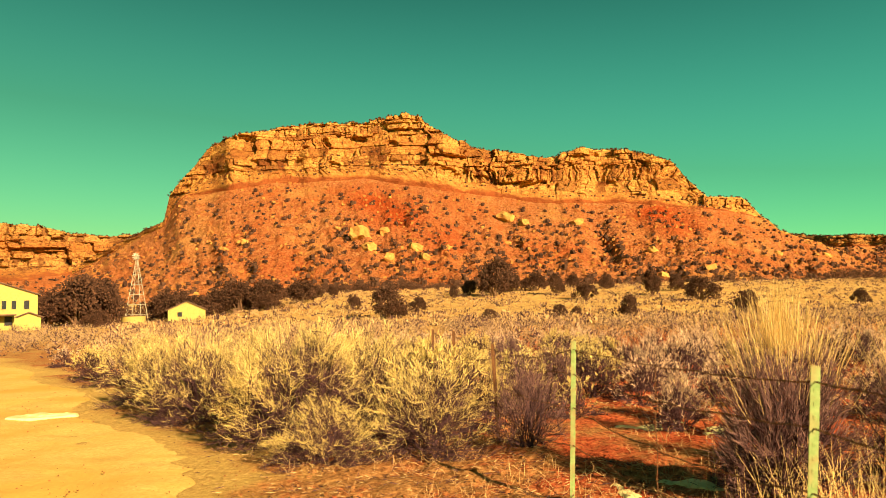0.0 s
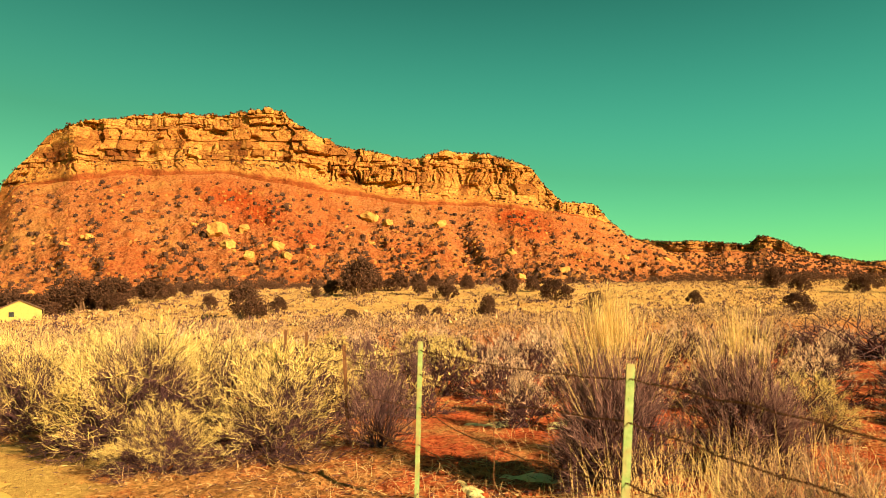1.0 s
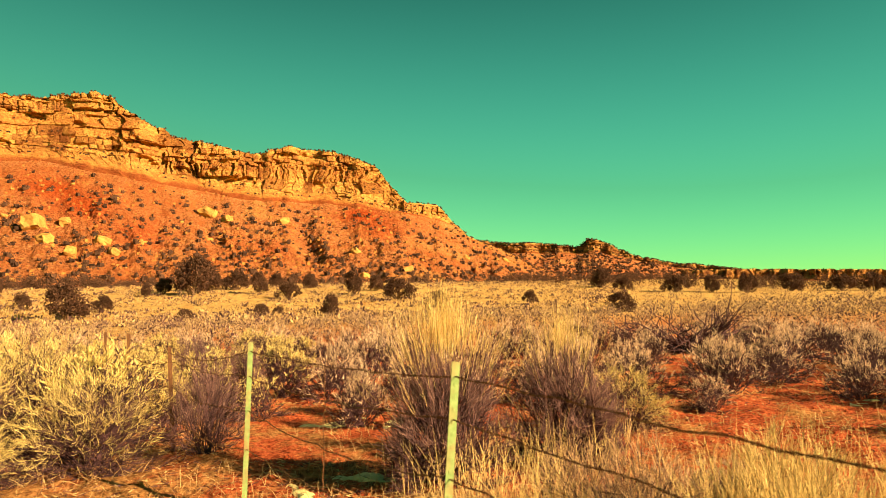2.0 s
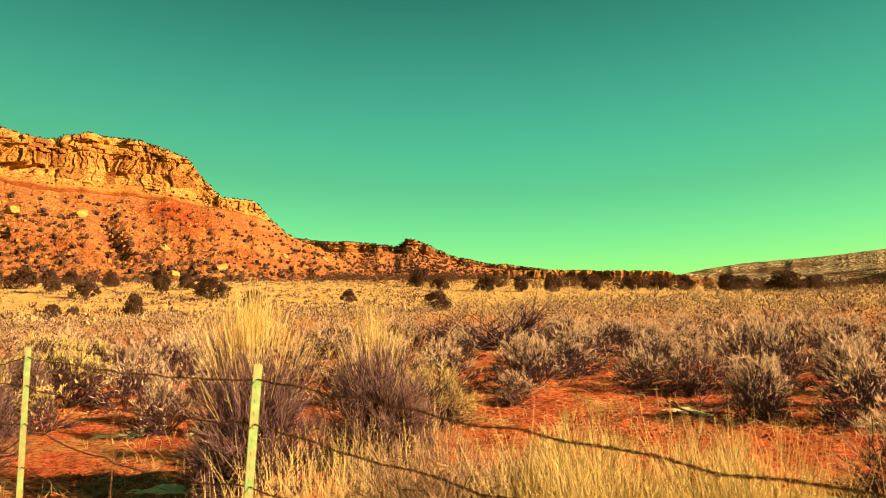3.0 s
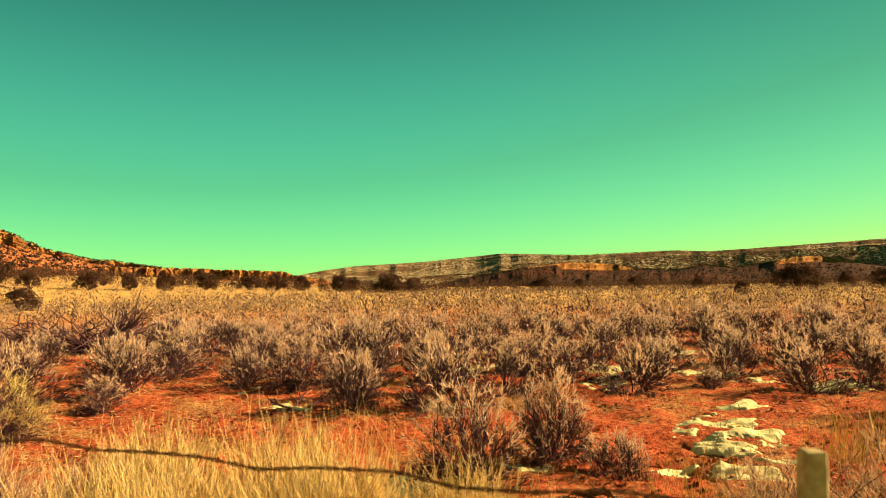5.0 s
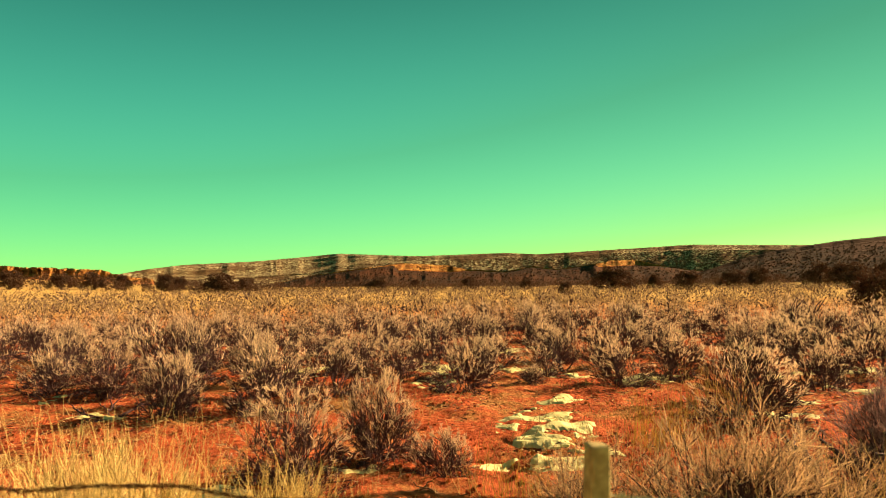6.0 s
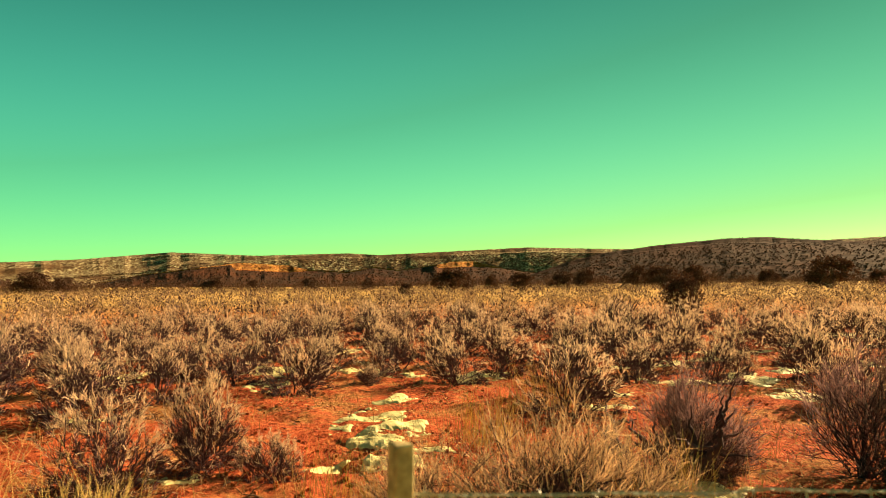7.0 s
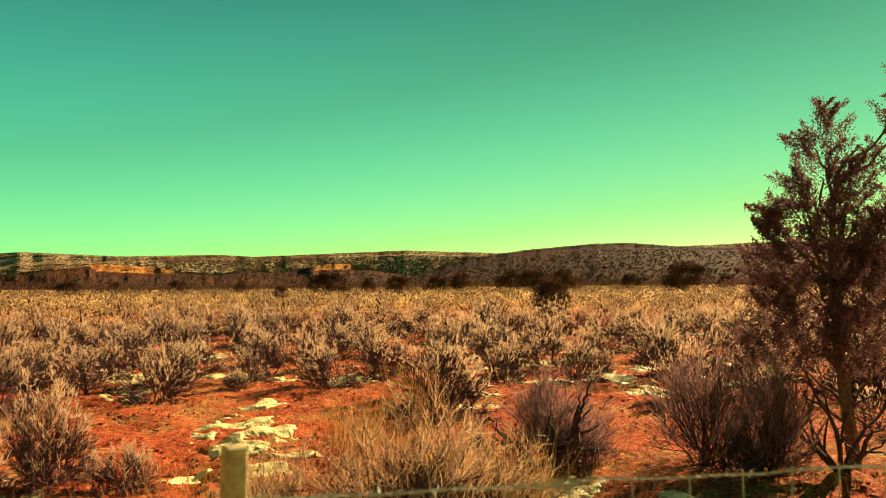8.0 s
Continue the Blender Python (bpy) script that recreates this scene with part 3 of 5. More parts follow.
# ---- brush ----
def shrub(seed, h, r, stems, limbs, twigs, width, twig=0.18, up=0.5, low=0.1, wild=0.5, thick=1.0, crust=0.55, dark=0.22, crook=0.05, arch=0.4):
    """A desert shrub: crooked stems fan from the root, limbs fork off them to a ragged dome, and straws crowd the
    limbs' ends.
    The inner and low straws go with the dark wood, whose colour also holds the bush's inner shade; the outer ones are
    returned apart."""
    rng = np.random.default_rng(seed)

    def dome(ph, c, reach):
        sn = np.sqrt(1 - c ** 2)
        lobe = reach * (1 + (1 - 0.75 * np.clip(c, 0, 1)) * (0.17 * np.sin(3 * ph + seed) + 0.13 * np.sin(5 * ph + 2.1 * seed + 3 * c)))
        return np.stack([r * sn * np.cos(ph) * lobe, r * sn * np.sin(ph) * lobe, h * np.maximum(c, 0.05) * lobe], 1)

    ph, c = rng.uniform(0, 2 * np.pi, stems), rng.uniform(low, 1.0, stems)
    end = dome(ph, c, rng.uniform(0.5, 0.82, stems))
    root = np.stack([rng.normal(0, 0.07 * r, stems), rng.normal(0, 0.07 * r, stems), np.full(stems, -0.04)], 1)
    ctrl = root * 0.6 + end * np.array([0.55 - 0.3 * arch, 0.55 - 0.3 * arch, 0.3 + 0.4 * arch]) + rng.normal(0, crook * r, (stems, 3))
    ctrl[:, 2] = np.abs(ctrl[:, 2])
    t = np.linspace(0, 1, 6)[None, :, None]
    paths = (1 - t) ** 2 * root[:, None] + 2 * t * (1 - t) * ctrl[:, None] + t * t * end[:, None]
    paths[:, 1:5] += rng.normal(0, crook * 0.6 * r, (stems, 4, 3))
    rad = (np.array([0.015, 0.011, 0.009, 0.0065, 0.005, 0.003]) * thick)[None] * rng.uniform(0.6, 1.5, stems)[:, None]
    n = stems * limbs
    own, f = np.repeat(np.arange(stems), limbs), rng.uniform(0.25, 1.0, n) * 5
    i = np.minimum(f.astype(int), 4)
    start = paths[own, i] + (paths[own, i + 1] - paths[own, i]) * (f - i)[:, None]
    lift = 1 - np.abs(1 - np.maximum(c[own] + rng.normal(0, 0.2, n), low))
    tip = dome(ph[own] + rng.normal(0, 0.5, n), lift, rng.uniform(0.66, 1.0, n))
    mid = (start + tip) / 2 + rng.normal(0, crook * h, (n, 3))
    fork = np.stack([start, mid, tip], 1)
    wood = tubes(paths, rad)
    arms = tubes(fork, (np.array([0.0055, 0.004, 0.002]) * thick)[None] * rng.uniform(0.6, 1.3, n)[:, None])
    m = n * twigs
    k, u = np.repeat(np.arange(n), twigs), rng.uniform(0.1, 1.0, m) ** 0.7
    half = (u > 0.5).astype(int)
    g = (u * 2 - half)[:, None]
    at = fork[k, half] * (1 - g) + fork[k, half + 1] * g
    size = np.array([r, r, h])
    out = unit(at / size)
    way = unit(unit(fork[k, half + 1] - fork[k, half]) * 0.5 + out * 0.55 + unit(rng.normal(size=(m, 3))) * wild + np.array([0, 0, up]))
    ln = h * twig * rng.uniform(0.45, 1.25, m)
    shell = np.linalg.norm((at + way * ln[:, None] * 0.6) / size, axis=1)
    # inner and low straws miss this pick and get the dark shade-and-wood colour
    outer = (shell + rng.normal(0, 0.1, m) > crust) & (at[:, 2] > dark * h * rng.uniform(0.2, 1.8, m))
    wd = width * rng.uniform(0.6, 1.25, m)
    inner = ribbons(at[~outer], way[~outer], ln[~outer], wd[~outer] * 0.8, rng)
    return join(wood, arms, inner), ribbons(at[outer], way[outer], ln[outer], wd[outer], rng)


def plume(seed, h, r, count):
    """A fan of long feathery straws over the crown."""
    rng = np.random.default_rng(seed)
    th, ph = np.minimum(np.abs(rng.normal(0, 0.40, count)), 1.0), rng.uniform(0, 2 * np.pi, count)
    way = np.stack([np.sin(th) * np.cos(ph) * r / h * 1.6, np.sin(th) * np.sin(ph) * r / h * 1.6, np.cos(th)], 1)
    root = way * (h * rng.uniform(0.68, 0.84, count))[:, None] + rng.normal(0, 0.02, (count, 3))
    reach = h * rng.uniform(0.72, 1.06, count) * (1 - 0.12 * th)
    straw = ribbons(root, unit(way), reach - np.linalg.norm(root, axis=1), np.full(count, 0.0010), rng, 0.03)
    n = count * 3
    w = np.repeat(np.arange(count), 3)
    p = root[w] + unit(way)[w] * ((reach - np.linalg.norm(root, axis=1))[w] * rng.uniform(0.45, 0.95, n))[:, None]
    d = unit(unit(way)[w] + 0.3 * rng.normal(size=(n, 3)))
    return join(straw, diamonds(p, d, rng.uniform(0.02, 0.05, n), np.full(n, 0.0011), rng))


def bush_thing(name, label, group, seed, wood_m, twig_m, plumes=0, tall=1.0, **kw):
    ob = thing(name, label, "shrub", group)
    w, t = shrub(seed, tall, **kw)
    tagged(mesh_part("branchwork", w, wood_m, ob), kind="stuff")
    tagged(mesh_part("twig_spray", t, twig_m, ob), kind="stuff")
    if plumes:
        tagged(mesh_part("straw_plume", plume(seed, 1.05, 0.44, plumes), M_PLUME, ob, "pale straw-coloured feathery tops"), kind="stuff")
    return ob


def put(template, x, y, scale=1.0, turn=0.0, squash=1.0, first=None, sink=0.02):
    m = Matrix.Translation((x, y, float(ground_z(x, y)) - sink)) @ Matrix.Rotation(turn, 4, "Z")
    ob = template if first else copy_thing(template, m)
    ob.matrix_world = m @ Matrix.Diagonal((scale * squash, scale * squash, scale, 1))
    return ob


gold = [bush_thing("rabbitbrush", "golden dry rabbitbrush with fine pale twigs", "rabbitbrush by the track", 100 + i, M_WOOD_AND_SHADE, M_TWIG_GOLD,
                   r=0.72, stems=26, limbs=13, twigs=44, width=0.0014, twig=0.10, up=0.18, low=-0.05, wild=0.8, thick=0.8, crust=0.76, dark=0.2, crook=0.07) for i in range(3)]
sage = [bush_thing("sagebrush", "grey-brown dry sagebrush on red soil", "sagebrush on the flat", 120 + i, M_WOOD_AND_SHADE, M_TWIG_SAGE,
                   r=0.70, stems=16, limbs=13, twigs=52, width=0.0024, twig=0.08, up=0.3, low=-0.04, wild=0.8, thick=1.0, crust=0.77, dark=0.36, crook=0.08) for i in range(3)]
dark = [bush_thing("bare_shrub", "dark bare-stemmed brown shrub", "bare shrubs", 140 + i, M_WOOD_AND_SHADE, M_TWIG_DARK,
                   r=0.52, stems=22 + 14 * i, limbs=10, twigs=20 + 6 * i, width=0.0016, twig=0.11, up=0.45, low=0.12, wild=0.65, thick=0.75, crust=0.5, arch=0.5, dark=0.25, crook=0.08) for i in range(2)]
tall = [bush_thing("plumed_rabbitbrush", "tall rabbitbrush with straw plumes behind the fence", "plumed shrubs", 160 + i, M_WOOD_AND_SHADE, M_TWIG_DARK,
                   plumes=900 - 500 * i, r=0.46 + 0.08 * i, stems=36, limbs=10, twigs=32, width=0.0015, twig=0.12, up=0.25, low=0.0, wild=0.6, thick=0.8, crust=0.66, tall=0.84) for i in range(2)]
soft = [bush_thing("soft_brush", "tawny fine-twigged brush beside the wire fence", "brush along the fence", 170, M_WOOD_AND_SHADE, M_TWIG_TAWNY,
                   r=0.66, stems=26, limbs=13, twigs=26, width=0.0017, twig=0.13, up=0.35, low=0.0, wild=0.8, thick=0.8, crust=0.68, dark=0.3, crook=0.09),
        bush_thing("soft_brush", "straw-coloured upright brush beside the wire fence", "brush along the fence", 171, M_WOOD_AND_SHADE, M_TWIG_STRAW,
                   r=0.7, stems=56, limbs=9, twigs=26, width=0.0021, twig=0.13, up=0.7, low=0.1, wild=0.55, thick=0.6, crust=0.5, dark=0.2, arch=0.5)]
mids = [bush_thing("sagebrush", "dry grey-gold sagebrush among others", "sagebrush on the flat", 180 + i, M_WOOD_AND_SHADE, M_TWIG_SAGE if i < 3 else M_TWIG_GOLD,
                   r=0.78, stems=12, limbs=11, twigs=32, width=0.0045, twig=0.088, up=0.32, low=-0.08, wild=0.85, thick=1.0, crust=0.78, dark=0.36, crook=0.07) for i in range(5)]

used = set()


def plant(template, x, y, h, w_ratio, turn):
    first = template.name not in used
    used.add(template.name)
    put(template, x, y, h, turn, w_ratio, first)


# x, y, height, spread over height
for i, (x, y, h, w) in enumerate([(-3.2, 11.4, 1.50, 0.9), (-1.4, 9.5, 1.56, 0.95), (-0.55, 10.2, 1.42, 0.95), (0.15, 8.6, 1.05, 1.05),
                                  (-3.6, 15.4, 1.4, 1.2), (-6.4, 17.2, 1.3, 1.3), (-2.3, 12.8, 1.5, 1.0), (-4.6, 13.4, 1.2, 1.1),
                                  (0.6, 11.2, 1.1, 1.1), (5.5, 7.6, 0.82, 1.05), (-5.2, 15.6, 1.2, 1.2),
                                  (-0.9, 8.2, 0.7, 1.2)]):
    plant(gold[i % 3], x, y, h, w, i * 1.7)
for i, (x, y, h, w) in enumerate([(7.4, 8.2, 0.5, 1.05), (8.4, 5.3, 0.92, 0.7), (9.9, 4.8, 0.9, 0.45), (12.4, 4.3, 0.75, 1.3), (12.1, 2.4, 0.78, 0.95),
                                  (6.8, 2.4, 0.85, 0.75), (5.9, 2.75, 0.78, 0.95), (6.5, 1.8, 0.46, 1.0), (11.5, 1.45, 0.32, 1.1), (9.7, 6.9, 0.8, 1.0),
                                  (14.5, 1.2, 0.75, 1.05), (16.0, -0.9, 0.8, 1.0), (14.4, -2.1, 0.95, 0.85), (12.0, -4.2, 0.5, 0.8), (3.4, 10.4, 0.8, 0.6),
                                  (3.9, 13.6, 0.95, 0.7), (4.3, 4.8, 0.42, 1.1)]):
    plant(sage[i % 3], x, y, h, w, i * 2.1)
for i, (x, y, h, w) in enumerate([(1.2, 8.6, 1.08, 0.8), (6.4, -1.45, 0.86, 1.1), (6.1, -2.55, 1.05, 1.0), (5.85, -2.9, 0.95, 0.8), (2.05, 12.2, 1.1, 0.7), (1.5, 14.5, 1.1, 0.8)]):
    plant(dark[i % 2], x, y, h, w, i * 1.3)
for i, (k, x, y, h, w) in enumerate([(0, 4.3, 0.05, 0.95, 1.0), (0, 4.5, 0.62, 0.72, 1.0), (0, 4.75, -0.4, 0.75, 1.0),
                                     (1, 3.15, 3.0, 0.72, 0.8), (1, 3.6, 2.5, 0.74, 0.8), (1, 3.98, 2.0, 0.62, 0.8), (1, 3.56, 3.5, 0.84, 0.8), (1, 3.4, 2.75, 0.62, 0.95),
                                     (1, 3.97, 3.0, 0.76, 0.8), (1, 3.3, 3.6, 0.7, 0.9), (1, 4.2, 1.75, 0.5, 0.9)]):
    plant(soft[k], x, y, h, w, i * 1.9)
for i, (x, y, h, w) in enumerate([(2.75, 3.75, 0.86, 0.9), (2.5, 3.2, 0.62, 1.0), (3.0, 4.6, 0.72, 0.9), (3.35, 4.05, 0.58, 0.95), (2.35, 4.5, 0.5, 0.8), (2.9, 3.2, 0.55, 0.95)]):
    plant(soft[0] if i % 2 == 0 else sage[i % 3], x, y, h, w, i * 2.3)
for i, (x, y, h, w) in enumerate([(2.92, 6.4, 1.52, 0.85), (4.2, 6.65, 1.38, 0.9)]):
    plant(tall[i], x, y, h, w, i * 1.0)

# open red ground between the bushes: x, y, half-lengths
CLEAR = [(2.3, 8.2, 1.3, 1.7), (7.2, 6.6, 2.1, 1.3), (8.6, 2.4, 2.2, 1.4), (9.6, 0.2, 1.5, 1.1), (9.0, -2.6, 1.6, 1.2), (-0.6, 6.6, 1.8, 1.2), (4.6, 2.0, 1.8, 1.6)]


def is_clear(x, y):
    return any(((x - a) / p) ** 2 + ((y - b) / q) ** 2 < 1 for a, b, p, q in CLEAR)


rng = np.random.default_rng(7)
placed = [(o.matrix_world.translation.x, o.matrix_world.translation.y) for o in scene.objects if o.parent is None and o.type == "EMPTY" and "shrub" in o.get("category", "")]
spots = []
tries = 0
while len(spots) < 430 and tries < 20000:
    tries += 1
    a, r = radians(rng.uniform(-32, 138)), math.sqrt(rng.uniform(8.0 ** 2, 27.0 ** 2))
    x, y = 0.6 + r * math.sin(a), 0.6 + r * math.cos(a)
    if road_side(x, y) > -0.6 or is_clear(x, y) or (x < 2.6 and y < 6.5):
        continue
    if min((x - px) ** 2 + (y - py) ** 2 for px, py in placed) < (0.78 + 0.010 * r) ** 2:
        continue
    placed.append((x, y))
    spots.append((x, y, r, rng.uniform(0.5, 0.88) + 0.25 * rng.uniform() ** 3))
spots.sort(key=lambda q: q[2])
for i, (x, y, r, h) in enumerate(spots[:240]):
    g = x < 0.8 + 0.2 * y
    plant(mids[(3 + i % 2) if g else i % 3], x, y, h * (1.15 if g else 1.0), rng.uniform(0.8, 1.05), rng.uniform(0, 6.28))


def stand(rows):
    """The farther sagebrush, joined: the same shrubs, turned and scaled one by one."""
    for name, key, mt in (("sagebrush_wood", "branchwork", M_WOOD_AND_SHADE), ("sagebrush_stand", "twig_spray", M_TWIG_SAGE)):
        shapes = []
        for t in mids[:3]:
            me = [c for c in t.children if c.name.startswith(key)][0].data
            v, f = np.empty(len(me.vertices) * 3, np.float32), np.empty(len(me.loops), np.int32)
            me.vertices.foreach_get("co", v)
            me.loops.foreach_get("vertex_index", f)
            shapes.append((v.reshape(-1, 3), f.reshape(-1, 4)))
        out = []
        for i, (x, y, r, h) in enumerate(rows):
            v, f = shapes[i % 3]
            c, q = math.cos(i * 1.7), math.sin(i * 1.7)
            w = np.stack([(v[:, 0] * c - v[:, 1] * q) * h, (v[:, 0] * q + v[:, 1] * c) * h, v[:, 2] * h], 1)
            out.append((w + np.array([x, y, float(ground_z(x, y)) - 0.02]), f))
        tagged(mesh_part(name, join(*out), mt), "stand of dry sagebrush across the flat", "sagebrush", kind="stuff")


stand(spots[240:])


def clump_cloud(x, y, z, size, count, seed, long=0.5, wide=0.07, spread=(1, 1, 0.8), up=0.7):
    """Many small spiky clumps joined: count quads for each place."""
    g = np.random.default_rng(seed)
    n = len(x)
    d = unit(g.normal(size=(n * count, 3)) + np.array([0, 0, up]))
    d[:, 2] = np.abs(d[:, 2])
    c = np.repeat(np.stack([x, y, z], 1), count, 0)
    sz = np.repeat(size, count)
    p = c + d * np.array(spread) * (sz * g.uniform(0.1, 0.55, n * count))[:, None]
    return diamonds(p, unit(d + 0.3 * g.normal(size=d.shape) + np.array([0, 0, 0.3])), sz * long * g.uniform(0.6, 1.2, n * count), sz * wide, g)


def dome_cloud(x, y, z, size, count, seed, leaf, wide, shell, bottom, lift=0.35, wild=0.7):
    """Low rounded shrubs: short leaves lying all ways over a dome."""
    g = np.random.default_rng(seed)
    n = len(x) * count
    ph, cz = g.uniform(0, 2 * np.pi, n), g.uniform(bottom, 1.0, n)
    sn = np.sqrt(1 - cz ** 2)
    own = np.repeat(g.uniform(0, 6.28, len(x)), count)
    lump = 1 + 0.22 * np.sin(3 * ph + own) + 0.18 * np.sin(5 * ph + 2 * own + 3 * cz)
    sz = np.repeat(size, count)
    rr = 0.5 * sz * lump * (shell + (1 - shell) * g.uniform(0, 1, n) ** 0.5)
    d = np.stack([sn * np.cos(ph), sn * np.sin(ph), cz], 1)
    p = np.repeat(np.stack([x, y, z], 1), count, 0) + d * np.array([1.15, 1.15, 1.1]) * rr[:, None]
    way = unit(d * 0.6 + g.normal(size=(n, 3)) * wild + np.array([0, 0, lift]))
    return diamonds(p, way, sz * leaf * g.uniform(0.6, 1.4, n), sz * wide, g)


def far_brush():
    g = np.random.default_rng(17)
    rows = [24.0]
    while rows[-1] < 190:
        rows.append(rows[-1] + 1.45 + 0.014 * rows[-1])
    spread = radians(171)
    a = np.concatenate([(np.arange(int(spread * q / (1.7 + 0.016 * q))) + g.uniform(0, 1)) / int(spread * q / (1.7 + 0.016 * q)) * spread for q in rows])
    r = np.concatenate([np.full(int(spread * q / (1.7 + 0.016 * q)), q) for q in rows])
    n = len(a)
    a, r = a + radians(-33) + g.normal(0, 0.55, n) / r, r + g.normal(0, 0.5, n) * (1 + 0.01 * r)
    x, y = 0.6 + r * np.sin(a), 0.6 + r * np.cos(a)
    open_grass = (y > 62) & (x < 70)
    keep = (road_side(x, y) < -1) & ~(open_grass & (g.uniform(0, 1, n) < 0.5)) & (g.uniform(0, 1, n) < 0.9)
    x, y, r = x[keep], y[keep], r[keep]
    h = (0.75 + 0.9 * g.uniform(0, 1, len(x)) ** 1.5) * (1 + 0.002 * r)
    z = ground_z(x, y, False)
    near = r < 60
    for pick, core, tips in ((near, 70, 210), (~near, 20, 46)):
        # dark core below pale caps: each bush's shaded underside is set by colour
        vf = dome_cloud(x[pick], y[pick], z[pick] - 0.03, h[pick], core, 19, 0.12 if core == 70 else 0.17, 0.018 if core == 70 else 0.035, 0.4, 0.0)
        tagged(mesh_part("sagebrush_wood", vf, M_WOOD_AND_SHADE), "woody insides of distant sagebrush, coloured dark for shade", "sagebrush", kind="stuff")
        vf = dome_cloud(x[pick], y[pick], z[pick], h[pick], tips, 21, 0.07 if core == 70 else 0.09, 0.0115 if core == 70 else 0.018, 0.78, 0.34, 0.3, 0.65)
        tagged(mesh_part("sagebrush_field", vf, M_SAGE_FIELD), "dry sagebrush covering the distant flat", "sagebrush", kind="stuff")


far_brush()


def straw_flat():
    """Bunch grass and low tufts on the open ground below the mesa."""
    g = np.random.default_rng(67)
    n = 9500
    y = g.uniform(55, 190, n)
    x = g.uniform(-0.45, 0.75, n) * y
    keep = vnoise(x / 9, y / 9, 68) > 0.3
    x, y = x[keep], y[keep]
    s = 0.35 + 0.85 * g.uniform(0, 1, len(x)) ** 2
    pale = g.uniform(0, 1, len(x)) < 0.6
    for pick, mt, label in ((pale, M_GRASS, "pale bunch grass on the open flat"), (~pale, M_WOOD_AND_SHADE, "low dark tufts on the open flat")):
        vf = clump_cloud(x[pick], y[pick], ground_z(x[pick], y[pick], False), s[pick], 11, 69, 0.45, 0.1, (1.2, 1.2, 0.7), 0.5)
        tagged(mesh_part("bunch_grass", vf, mt), label, "grass", kind="stuff")


straw_flat()


# ---- junipers ----
def juniper(name, label, seed, h, clumps, leaves, leaf, skirt, spires):
    """A slender many-topped juniper. spires: x, y, height and half-width of each top."""
    g = np.random.default_rng(seed)
    ob = thing(name, label, "tree")
    t = np.linspace(0, 1, 6)
    trunk = np.stack([0.04 * h * np.sin(t * 3 + seed) - 0.06 * t * h, 0.04 * h * np.cos(t * 2.4 + seed) + 0.02 * h, t * h * 0.8 - 0.05], 1)
    limbs, rad = [trunk], [np.linspace(0.018, 0.005, 6) * h]
    u, ph = g.uniform(0, 1.0, clumps), g.uniform(0, 2 * np.pi, clumps)
    pick = g.integers(0, len(spires), clumps)
    sx, sy, sh, sw = (np.array([sp[k] for sp in spires])[pick] for k in range(4))
    rr = sw * ((1 - u) ** 0.75 + 0.06) * np.sqrt(g.uniform(0.1, 1, clumps)) * (1 + 0.3 * np.sin(9 * u + pick))
    c = np.stack([sx + rr * np.cos(ph), sy + rr * np.sin(ph), (skirt + (1 - skirt) * u) * sh], 1)
    for q in c[:: max(1, clumps // 40)]:
        b = np.array([np.interp(max(0.3, q[2] - 0.5), trunk[:, 2], trunk[:, k]) for k in range(3)])
        limbs.append(np.stack([b + (q - b) * v + g.normal(0, 0.01 * h, 3) * (0 < v < 1) for v in t]))
        rad.append(np.linspace(0.005, 0.0018, 6) * h)
    mesh_part("trunk", tubes(np.stack(limbs), np.stack(rad), 6), M_BARK, ob)
    n = clumps * leaves
    size = np.repeat(g.uniform(0.6, 1.3, clumps), leaves) * 0.03 * h
    d = unit(g.normal(size=(n, 3)) * [1, 1, 0.9])
    sprig = unit(unit((c - np.stack([sx, sy, 0 * sx], 1)) * [1, 1, 0] + 1e-6) * 0.8 + np.array([0, 0, 0.75]) + 0.35 * g.normal(size=c.shape))
    along = g.uniform(-0.6, 2.2, n) * size
    p = np.repeat(c, leaves, 0) + np.repeat(sprig, leaves, 0) * along[:, None] + d * (size * (0.75 - 0.2 * along / size) * g.uniform(0.1, 1.0, n))[:, None]
    way = unit(np.repeat(sprig, leaves, 0) + 0.55 * g.normal(size=(n, 3)))
    mesh_part("crown", diamonds(p, way, leaf * g.uniform(0.6, 1.4, n), np.full(n, leaf * 0.24), g), M_JUNIPER_LIT, ob, "dark olive-brown juniper foliage")
    return ob


